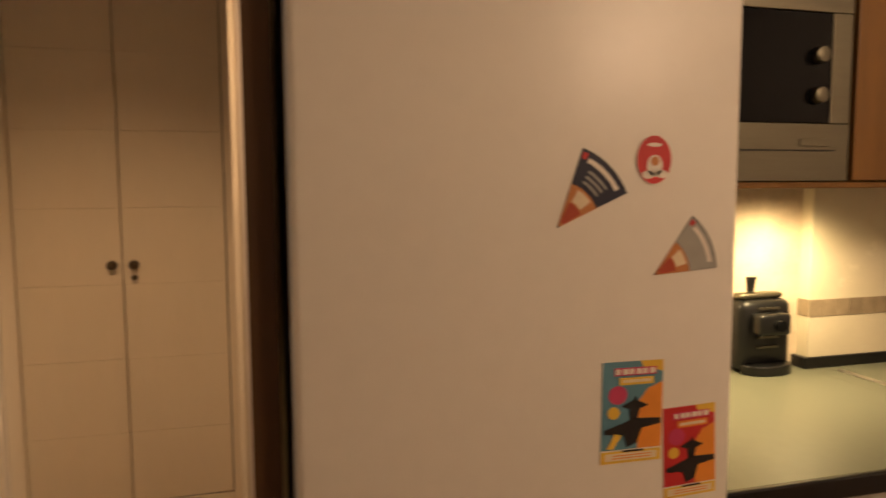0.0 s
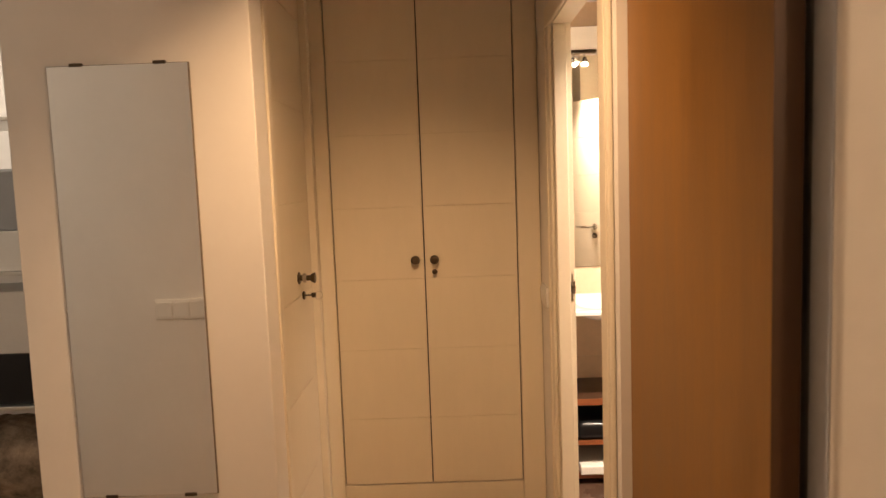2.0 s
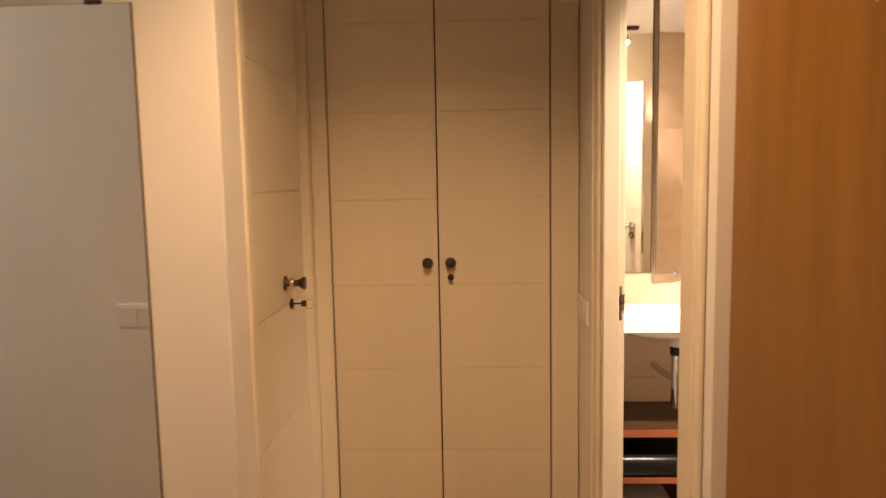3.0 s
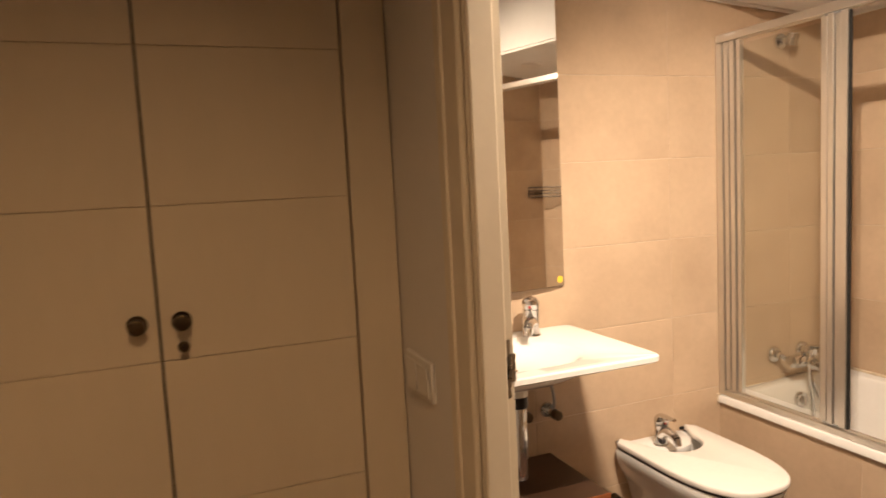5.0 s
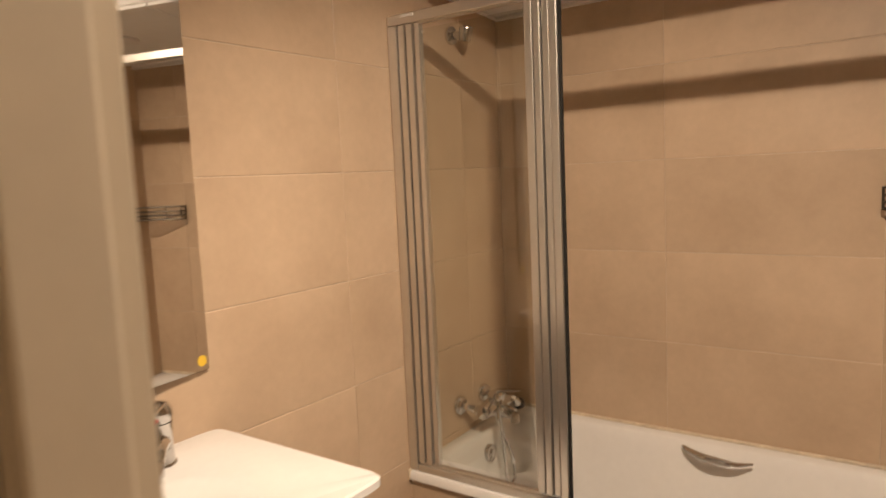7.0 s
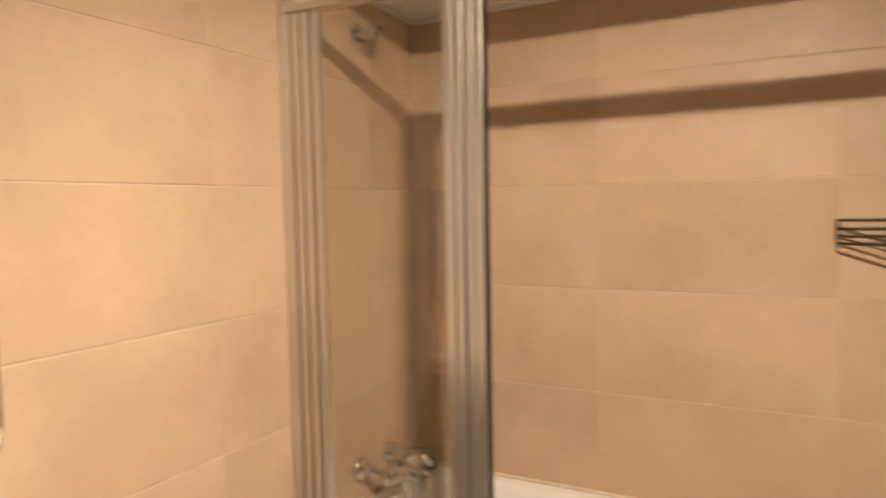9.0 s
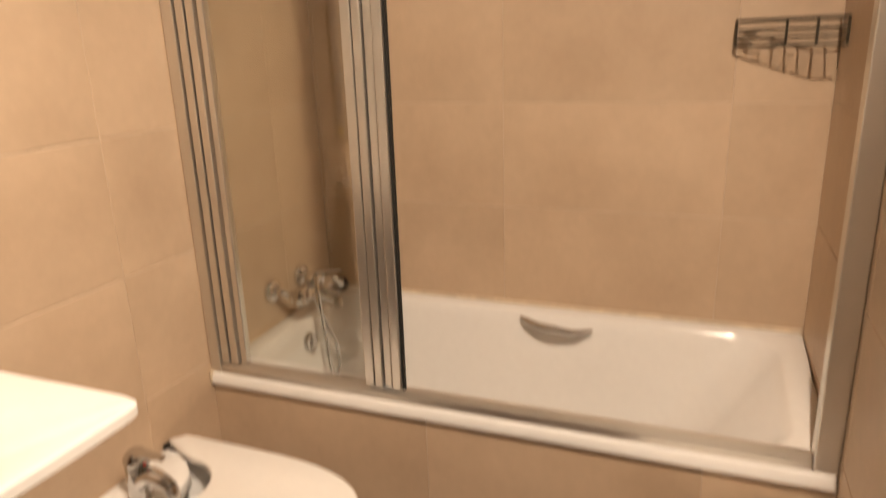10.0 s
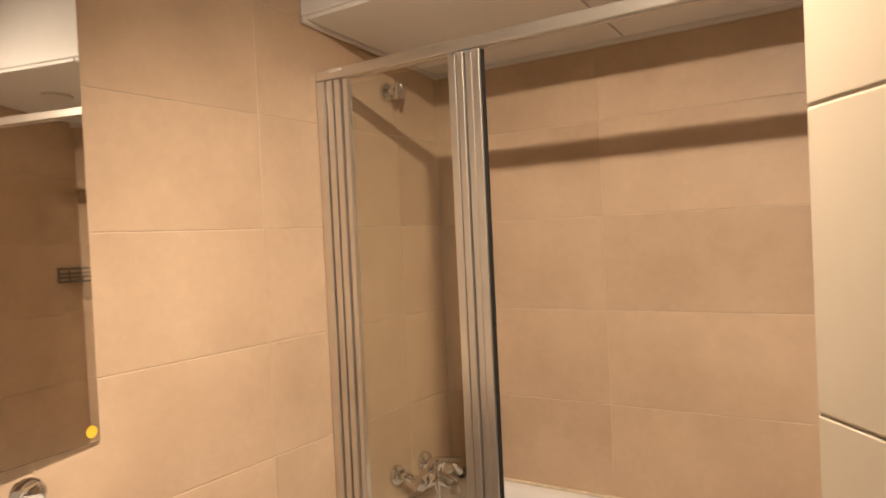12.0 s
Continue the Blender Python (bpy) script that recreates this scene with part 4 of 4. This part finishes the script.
MW = 0.372
hinged("leaf_backing", bm_box(-MW, -0.005, 0.0, 0.0, -0.001, 1.218), "glassedge")
hinged("leaf_glass", bm_box(-MW + 0.002, -0.009, 0.002, -0.0018, -0.0052, 1.216), "mirror")
hinged("sticker", bm_cyl((-0.020, -0.0092, 0.024), (-0.020, -0.0098, 0.024), 0.0125, seg=28), "yellow", "round yellow sticker")
hinged("clip", bm_box(-0.30, -0.0125, -0.006, -0.28, -0.001, 0.006, 0.002), "chrome")
hinged("stay", bm_box(-MW + 0.03, -0.0009, 0.1, -MW + 0.05, 0.044, 1.1), "white")
part("backing", bm_box(0.40, YB - 0.007, 1.022, 0.674, YB - 0.0008, 2.24), "glassedge", bm_)
part("glass", bm_box(0.402, YB - 0.011, 1.024, 0.672, YB - 0.0072, 2.238), "mirror", bm_)

# basin slab
bs = thing("washbasin", (0.75, 3.2, 0.84), "thin white ceramic washbasin slab fixed to the wall", "washbasin")
SX0, SX1, SY0, SY1 = XD + 0.022, 1.068, 2.918, YB - 0.001


def oval_loop(cx, cy, rx, ry, z, n, p=2.6):
    out = []
    for i in range(n):
        a = 2 * math.pi * i / n
        c, s = math.cos(a), math.sin(a)
        out.append((cx + rx * abs(c) ** (2 / p) * (1 if c >= 0 else -1), cy + ry * abs(s) ** (2 / p) * (1 if s >= 0 else -1), z))
    return out


def rect_loop(x0, y0, x1, y1, z, n, r=0.012):
    """n points round a rectangle, by angle from its centre."""
    out = []
    cx, cy, hx, hy = (x0 + x1) / 2, (y0 + y1) / 2, (x1 - x0) / 2, (y1 - y0) / 2
    for i in range(n):
        a = 2 * math.pi * i / n
        c, s = math.cos(a), math.sin(a)
        p = 24
        out.append((cx + hx * abs(c) ** (2 / p) * (1 if c >= 0 else -1), cy + hy * abs(s) ** (2 / p) * (1 if s >= 0 else -1), z))
    return out


NB = 96
slab = bm_loops([oval_loop(0.68, 3.13, 0.10, 0.07, 0.812, NB), oval_loop(0.68, 3.13, 0.19, 0.135, 0.818, NB), oval_loop(0.68, 3.13, 0.235, 0.165, 0.838, NB), oval_loop(0.68, 3.13, 0.245, 0.172, 0.853, NB, 3), rect_loop(SX0 + 0.004, SY0 + 0.004, SX1 - 0.004, SY1, 0.858, NB), rect_loop(SX0, SY0, SX1, SY1, 0.862, NB), rect_loop(SX0, SY0, SX1, SY1, 0.876, NB), rect_loop(SX0 + 0.004, SY0 + 0.004, SX1 - 0.004, SY1, 0.880, NB),
                 oval_loop(0.68, 3.13, 0.225, 0.155, 0.880, NB, 3), oval_loop(0.68, 3.13, 0.212, 0.145, 0.872, NB), oval_loop(0.68, 3.13, 0.17, 0.115, 0.842, NB), oval_loop(0.68, 3.13, 0.05, 0.04, 0.834, NB)])
part("slab", slab, "ceramic", bs, "", True)
part("waste", bm_cyl((0.68, 3.13, 0.8345), (0.68, 3.13, 0.838), 0.026, seg=24), "chrome", bs, "", True)


def basin_tap(name, loc, turn, s, label, low=1.0):
    """Single-lever mixer; its spout points along local -y. low: how squat its body is."""
    t = thing(name, (0, 0, 0), label, "tap", m=pose(*loc, 0, 0, turn))
    h = 0.088 * s * low

    def turned(rows):
        return bm_loops([[(r * s * math.cos(2 * math.pi * k / 28), r * s * math.sin(2 * math.pi * k / 28) - oy * s, z) for k in range(28)] for r, z, oy in rows])

    part("foot", bm_cyl((0, 0, 0.0004), (0, 0, 0.006 * s), 0.030 * s, 0.028 * s, 28, bev=0.001), "chrome", t, "", True)
    part("body", turned(((0.0265, 0.006 * s, 0), (0.0245, 0.3 * h, 0.001), (0.0255, 0.7 * h, 0.003), (0.0270, h, 0.005))), "chrome", t, "", True)
    out = 0.60 if low == 1.0 else 0.80
    part("spout", bm_tube(smooth_path([(0, -0.008 * s, 0.50 * h), (0, -0.045 * s, out * h), (0, -0.085 * s, out * h), (0, -0.112 * s, (out - 0.12) * h)], 5), [(0.0225 - 0.00045 * i) * s for i in range(16)], 18), "chrome", t, "", True)
    part("aerator", bm_cyl((0, -0.110 * s, (out - 0.08) * h), (0, -0.122 * s, (out - 0.08) * h - 0.026 * s), 0.0155 * s, 0.0145 * s, 20, bev=0.001), "chrome", t, "", True)
    cap = part("cartridge_cap", turned(((0.0255, h + 0.001 * s, 0.005), (0.0290, h + 0.014 * s, 0.006), (0.0285, h + 0.026 * s, 0.008), (0.020, h + 0.038 * s, 0.010), (0.006, h + 0.042 * s, 0.011))), "chrome", t, "", True)
    lv = bm_tube(smooth_path([(0, -0.006 * s, h + 0.028 * s), (0, -0.045 * s, h + 0.040 * s), (0, -0.100 * s, h + 0.050 * s)], 5), [(0.019 - 0.0010 * i) * s for i in range(11)], 16)
    for v in lv.verts:
        v.co.z = h + 0.038 * s + (v.co.z - h - 0.038 * s) * 0.62
    part("lever", lv, "chrome", cap, "", True)
    part("mark", bm_cyl((0, -0.0335 * s, h + 0.012 * s), (0, -0.036 * s, h + 0.012 * s), 0.0045 * s, seg=12), "ink_red", cap)
    return t


basin_tap("basin_mixer", (0.878, YB - 0.075, 0.8803), -36, 1.0, "chrome single-lever mixer tap on the washbasin")
tr = thing("basin_trap", (0.72, 3.16, 0.4), "chrome bottle trap under the washbasin", "trap")
part("tail_pipe", bm_cyl((0.72, 3.16, 0.62), (0.72, 3.16, 0.815), 0.018, seg=20), "chrome", tr, "", True)
part("white_nut", bm_cyl((0.72, 3.16, 0.75), (0.72, 3.16, 0.805), 0.032, 0.030, 24), "white", tr, "white plastic nut", True)
part("black_nut", bm_cyl((0.72, 3.16, 0.715), (0.72, 3.16, 0.749), 0.031, seg=24), "black", tr, "", True)
part("cup", bm_cyl((0.72, 3.16, 0.49), (0.72, 3.16, 0.714), 0.026, seg=24, bev=0.003), "chrome", tr, "", True)
part("wall_pipe", bm_tube([(0.72, 3.185, 0.60), (0.70, 3.28, 0.60), (0.69, YB - 0.002, 0.60)], 0.016, 14), "chrome", tr, "", True)
for xx, zz in ((0.85, 0.60), (0.964, 0.588)):
    v = thing("stop_valve", (xx, YB, zz), "small chrome stop valve with a flexible hose", "valve", "stop valves")
    part("rosette", bm_cyl((xx, YB - 0.001, zz), (xx, YB - 0.010, zz), 0.026, seg=24), "chrome", v, "", True)
    part("body", bm_cyl((xx, YB - 0.009, zz), (xx, YB - 0.06, zz), 0.011, seg=16), "chrome", v, "", True)
    part("handle", bm_cyl((xx, YB - 0.058, zz), (xx, YB - 0.085, zz), 0.019, 0.017, 18, bev=0.002), "bronze", v, "", True)
    part("hose", bm_tube(smooth_path([(xx, YB - 0.045, zz), (xx + 0.004, YB - 0.05, zz + 0.05), (xx - 0.02, YB - 0.06, zz + 0.13), (xx - 0.05 + (0.855 - xx) * 0.3, YB - 0.075, zz + 0.235)], 5), 0.0055, 8), "greymetal", v, "", True)

# open shelf unit below the basin
su = thing("low_shelf_unit", (0.7, 3.2, 0), "low dark wenge shelf unit with reddish edges below the basin", "shelf unit")
ux0, ux1, uy0, uy1 = XD + 0.02, 0.972, 3.055, YB - 0.004
part("top_board", bm_box(ux0, uy0 + 0.004, 0.402, ux1, uy1, 0.429, 0.001), "darkwood", su)
part("top_edge", bm_box(ux0, uy0, 0.400, ux1 + 0.001, uy0 + 0.0038, 0.431, 0.001), "edgewood", su, "reddish brown edge strip")
part("middle_board", bm_box(ux0 + 0.018, uy0 + 0.02, 0.20, ux1 - 0.019, uy1, 0.22), "darkwood", su)
part("middle_edge", bm_box(ux0 + 0.018, uy0 + 0.016, 0.198, ux1 - 0.019, uy0 + 0.0198, 0.222), "edgewood", su)
part("bottom_board", bm_box(ux0 + 0.018, uy0 + 0.02, 0.03, ux1 - 0.019, uy1, 0.05), "edgewood", su)
for xa in (ux0, ux1 - 0.018):
    part("side_board", bm_box(xa, uy0 + 0.001, 0.002, xa + 0.018, uy1, 0.3995, 0.001), "edgewood", su)
part("back_board", bm_box(ux0 + 0.0185, uy1 - 0.006, 0.051, ux1 - 0.0195, uy1 - 0.0005, 0.395), "darkwood", su)
sb = thing("storage_box", (0.6, 3.2, 0.05), "pale storage box on the lower shelf", "box")
part("box", bm_box(0.46, 3.06, 0.0505, 0.70, 3.36, 0.095, 0.006), "white", sb)
sb2 = thing("dark_bag", (0.6, 3.2, 0.18), "black folded bag on the shelf", "bag")
part("body", bm_box(0.45, 3.07, 0.2205, 0.80, 3.34, 0.31, 0.03, 4), "black", sb2, "", True)


# sanitary ware
def d_outline(w, l, n=22, p=2.75, back=0.82):
    """D-shaped outline, back edge along y = 0 and the round front at y = -l."""
    half = w / 2
    straight = l * 0.38
    pts = [(half * back, 0.0), (half, -0.03)]
    for i in range(n + 1):
        a = math.pi * i / n
        c, s = math.cos(a), math.sin(a)
        pts.append((half * abs(c) ** (2 / p) * (1 if c >= 0 else -1), -straight - (l - straight) * abs(s) ** (2 / p)))
    pts += [(-half, -0.03), (-half * back, 0.0)]
    return pts


def d_loop(w, l, z, dy=0.0, dx=0.0):
    return [(x + dx, y + dy, z) for x, y in d_outline(w, l)]


bd = thing("bidet", (0, 0, 0), "white ceramic bidet with a white plastic cover", "bidet", m=pose(1.408, YB - 0.002, 0, 0, 0, 0) @ Matrix.Diagonal((1.0, 1.0, 1.02, 1)))
part("bowl", bm_loops([d_loop(0.20, 0.34, 0.0, -0.01), d_loop(0.205, 0.36, 0.05, -0.005), d_loop(0.205, 0.39, 0.16), d_loop(0.265, 0.46, 0.27), d_loop(0.335, 0.532, 0.335), d_loop(0.351, 0.552, 0.36), d_loop(0.357, 0.558, 0.385), d_loop(0.351, 0.552, 0.395), d_loop(0.28, 0.47, 0.395, -0.045), d_loop(0.265, 0.45, 0.385, -0.05), d_loop(0.24, 0.38, 0.31, -0.08), d_loop(0.12, 0.22, 0.27, -0.14)]), "ceramic", bd, "", True)


def notch_outline(w, l, r, cy, n=14):
    out = [p for p in d_outline(w, l)]
    out = [(x, y - 0.012) for x, y in out]
    for i in range(n + 1):
        a = math.pi + math.pi * i / n
        out.append((r * math.cos(a) * 1.0, cy + r * 1.05 * math.sin(a)))
    return out


part("buffer_gap", bm_prism(notch_outline(0.352, 0.549, 0.150, -0.112), 0.3955, 0.401), "black", bd)
part("cover", bm_prism(notch_outline(0.360, 0.558, 0.104, -0.116), 0.4015, 0.424, 0.007, seg=3), "seat", bd, "", True)
part("rear_deck", bm_prism([(-0.125, -0.004), (-0.116, -0.09), (-0.075, -0.135), (-0.03, -0.15), (0.03, -0.15), (0.075, -0.135), (0.116, -0.09), (0.125, -0.004)], 0.370, 0.402, 0.006), "ceramic", bd, "", True)
for sx in (-1, 1):
    part("hinge", bm_cyl((sx * 0.145 - 0.012, -0.010, 0.408), (sx * 0.145 + 0.012, -0.010, 0.408), 0.006, seg=14), "black", bd, "", True)
basin_tap("bidet_mixer", (1.385, YB - 0.090, 0.4105), -8, 0.92, "chrome single-lever mixer tap on the bidet", 0.95)
for xx in (1.19,):
    v = thing("stop_valve", (xx, YB, 0.2), "small chrome stop valve with a flexible hose beside the bidet", "valve", "stop valves")
    part("body", bm_cyl((xx, YB - 0.001, 0.24), (xx, YB - 0.07, 0.24), 0.013, seg=16), "chrome", v, "", True)
    part("handle", bm_cyl((xx, YB - 0.068, 0.24), (xx, YB - 0.095, 0.24), 0.019, 0.016, 18), "bronze", v, "", True)
    part("hose", bm_tube(smooth_path([(xx, YB - 0.05, 0.24), (xx + 0.01, YB - 0.06, 0.15), (xx + 0.07, YB - 0.07, 0.12), (xx + 0.14, YB - 0.10, 0.18)], 5), 0.006, 8), "greymetal", v, "", True)

wcl = thing("toilet", (0, 0, 0), "white ceramic toilet with its lid closed", "toilet", m=pose(1.487, YT, 0, 0, 0, 180))
part("bowl", bm_loops([d_loop(0.22, 0.36, 0.0, -0.01), d_loop(0.225, 0.38, 0.06), d_loop(0.26, 0.38, 0.18), d_loop(0.32, 0.41, 0.31), d_loop(0.338, 0.39, 0.37), d_loop(0.340, 0.392, 0.392)]), "ceramic", wcl, "", True)
part("rear_block", bm_box(-0.168, -0.021, 0.3925, 0.168, -0.001, 0.412, 0.008, 3), "ceramic", wcl, "", True)
part("seat", bm_prism([(x, y - 0.022) for x, y in d_outline(0.350, 0.373)], 0.3925, 0.408, 0.004), "seat", wcl, "", True)
part("lid", bm_prism([(x, y - 0.022) for x, y in d_outline(0.357, 0.380)], 0.4095, 0.432, 0.008, seg=3), "seat", wcl, "", True)

# bathroom door, standing open into the room
DA = 50.7
bdoor = thing("door_2", (0, 0, 0), "cream lacquered bathroom door with grooves, standing half open", "door", m=pose(XD + 0.024, D0 + 0.004, 0, 0, 0, 90 - DA))
DW = 0.775
dl = part("leaf", bm_box(0.0, -0.037, 0.012, DW, -0.003, DZ - 0.004), "lacquer", bdoor)
dg = [0.012, 0.173, 0.439, 0.705, 0.971, 1.237, 1.503, 1.769, DZ - 0.004]
for a, b in zip(dg, dg[1:]):
    part("panel", bm_box(0.0, -0.0029, a + 0.0012, DW, 0.0, b - 0.0012, 0.0015, 2), "lacquer", dl)
    part("panel", bm_box(0.0, -0.040, a + 0.0012, DW, -0.0371, b - 0.0012, 0.0015, 2), "lacquer", dl)
for s, y in ((1, 0.0), (-1, -0.040)):
    dh = part("lever_handle", bm_tube(smooth_path([(DW - 0.062, y, 1.135), (DW - 0.062, y + s * 0.036, 1.135), (DW - 0.072, y + s * 0.050, 1.135), (DW - 0.11, y + s * 0.054, 1.135), (DW - 0.165, y + s * 0.050, 1.134), (DW - 0.182, y + s * 0.036, 1.134), (DW - 0.184, y + s * 0.020, 1.134)], 6), 0.0085, 14), "nickel", bdoor, "satin nickel lever handle", True)
    part("rosette", bm_cyl((DW - 0.062, y, 1.135), (DW - 0.062, y + s * 0.009, 1.135), 0.023, 0.022, 28, bev=0.002), "nickel", dh, "", True)
    lr = part("lock_rosette", bm_cyl((DW - 0.062, y, 1.072), (DW - 0.062, y + s * 0.008, 1.072), 0.021, 0.020, 28, bev=0.002), "bronze", bdoor, "", True)
    part("thumb_turn", bm_box(DW - 0.067, min(y + s * 0.008, y + s * 0.018), 1.064, DW - 0.057, max(y + s * 0.008, y + s * 0.018), 1.080, 0.002), "nickel", lr)
part("latch_plate", bm_box(DW, -0.030, 0.96, DW + 0.002, -0.010, 1.16, 0.0005), "nickel", bdoor)
for z in (0.25, 1.0, 1.8):
    part("hinge", bm_cyl((-0.006, 0.006, z - 0.045), (-0.006, 0.006, z + 0.045), 0.006, seg=14), "nickel", bdoor, "", True)

# spot rail
sp = thing("spotlight_rail", (0.765, 2.12, 2.33), "dark ceiling rail with three lit chrome spotlights in the bathroom", "spotlight")
part("rail", bm_box(0.610, 2.102, 2.337, 0.920, 2.138, 2.3595, 0.003), "bronze", sp)
part("canopy", bm_box(0.720, 2.090, 2.3305, 0.810, 2.150, 2.3368, 0.002), "chrome", sp)
for p, aim in zip(SPOTS, AIMS):
    c, d_ = Vector(p), (Vector(aim) - Vector(p)).normalized()
    arm = part("arm", bm_tube([(p[0], p[1], 2.3305), (p[0], p[1], 2.305), c - 0.024 * d_], 0.0055, 12), "chrome", sp, "", True)
    part("lamp_cup", bm_tube([c - 0.030 * d_, c - 0.026 * d_, c - 0.004 * d_, c + 0.024 * d_], [0.010, 0.015, 0.019, 0.027], 24), "chrome", arm, "", True)
    part("bulb", bm_cyl(c + 0.0245 * d_, c + 0.029 * d_, 0.024, 0.021, 24), "bulb", arm, "glowing bulb")

# ---- living room seen past the mirror wall ----
rk = thing("metal_rack", (-2.1, 2.75, 0), "open chrome rack with shelves in the living room", "rack")
for xx in (-2.7, -1.72):
    for yy in (2.62, 3.0):
        part("post", bm_cyl((xx, yy, 0), (xx, yy, 2.1), 0.012, seg=14), "alu", rk)
for z in (0.12, 0.62, 1.18, 1.80):
    part("shelf", bm_box(-2.72, 2.61, z - 0.012, -1.70, 3.01, z + 0.004, 0.003), "alu", rk)
tagged(solo("white_box", bm_box(-2.35, 2.63, 1.556, -1.86, 2.9, 1.72, 0.004), "white", "white cardboard box hanging on the rack", "box"))
bpy.data.objects["white_box"].location.z = 1.1845 - 1.556
solo("storage_carton", bm_box(-2.5, 2.64, 0.6245, -1.80, 2.95, 0.84, 0.005), "black", "dark storage carton on the rack", "box")
solo("document_box", bm_box(-2.5, 2.64, 0.8405, -1.80, 2.95, 1.10, 0.005), "white", "white document box on the dark carton", "box")
solo("dark_case", bm_box(-2.5, 2.65, 1.3490, -1.80, 2.92, 1.60, 0.01), "greymetal", "grey case on the rack", "box")
fur = bmesh.new()
bm_ball((-2.15, 2.80, 0.32), 0.2, (2.0, 0.85, 0.95), fur, 40, 24)
for v in fur.verts:
    v.co += v.normal * 0.03 * (noise.noise(v.co * 9.0) + 0.6 * noise.noise(v.co * 31.0))
zmin = min(v.co.z for v in fur.verts)
for v in fur.verts:
    v.co.z += 0.1245 - zmin
M["fur"] = material("shaggy_fur", (0.34, 0.27, 0.20), 0.95, vary=0.5, scale=14, bump=1.0, bscale=60, fine=0.3)
solo("fur_cushion", fur, "fur", "shaggy brown and white cushion on the rack", "cushion", smooth=True)
ll = thing("living_room_lamp", (-2.6, 2.6, 2.3), "lit globe lamp in the living room", "ceiling lamp")
part("cord", bm_cyl((-2.6, 2.6, 2.26), (-2.6, 2.6, CEIL - 0.0005), 0.004, seg=8), "black", ll)
part("cap", bm_cyl((-2.6, 2.6, 2.235), (-2.6, 2.6, 2.262), 0.03, seg=16), "white", ll)


# ---- tiles ----
TILE = {}


def tile_mesh(w, h, mat, t=G, ch=0.0012):
    key = (round(w, 4), round(h, 4), mat)
    if key not in TILE:
        a, b = w / 2, h / 2
        back = [(-a, 0, -b), (a, 0, -b), (a, 0, b), (-a, 0, b)]
        mid = [(x, -t * 0.5, z) for x, _, z in back]
        front = [(x - math.copysign(ch, x), -t, z - math.copysign(ch, z)) for x, _, z in back]
        me = bpy.data.meshes.new("tile")
        v = back + mid + front
        f = [(8, 9, 10, 11)] + [(o + i, o + (i + 1) % 4, o + 4 + (i + 1) % 4, o + 4 + i) for o in (0, 4) for i in range(4)]
        me.from_pydata(v, [], f)
        me.materials.append(M[mat])
        TILE[key] = me
    return TILE[key]


def lay(parent, mat, us, zs, place, turn, joint=0.0026, rx=0):
    """Tiles between the joints us along the wall and zs up it; place(u, z) is a point of the wall's face."""
    for u0, u1 in zip(us, us[1:]):
        for z0, z1 in zip(zs, zs[1:]):
            me = tile_mesh(abs(u1 - u0) - 0.6 * joint, z1 - z0 - joint, mat)
            piece("tile", me, parent, Matrix.Translation(place((u0 + u1) / 2, (z0 + z1) / 2)) @ pose(0, 0, 0, rx, 0, turn))


ZS = [0.0, 0.247, 0.547, 0.847, 1.147, 1.447, 1.747, 2.047, 2.36]
lay(wall_n, "tile", [XD + 0.002, 0.922, 1.522, 2.122, XB], ZS, lambda u, z: (u, YB + G, z), 0)
lay(wall_e, "tile", [YB, 3.406, 2.806, 2.206, YT], [RZ + 0.002] + ZS[3:7] + [BZ], lambda u, z: (XB + G, u, z), -90)
lay(wall_s, "tile", [1.12, 1.72, XB], ZS, lambda u, z: (u, YT - G, z), 180)
lay(panel, "tile", [YB, 2.818, 2.218, YT], [0.206, RZ - 0.033], lambda u, z: (PX + G, u, z), -90)
lay(bath_floor, "floortile", [XD + 0.02, 0.67, 1.12, 1.57, PX], [1.6, 1.955, 2.405, 2.855, 3.30, YB], lambda u, z: (u, z, -0.003), 0, rx=-90)
kb = bpy.data.objects["wall_kitchen_back"]
lay(kb, "border", [1.912 + 0.05 * i for i in range(14)], [1.058, 1.112], lambda u, z: (u, 1.515, z), 0, 0.001)
lay(kb, "border", [1.515 + 0.05 * i for i in range(6)], [1.058, 1.112], lambda u, z: (1.912, u, z), -90, 0.001)
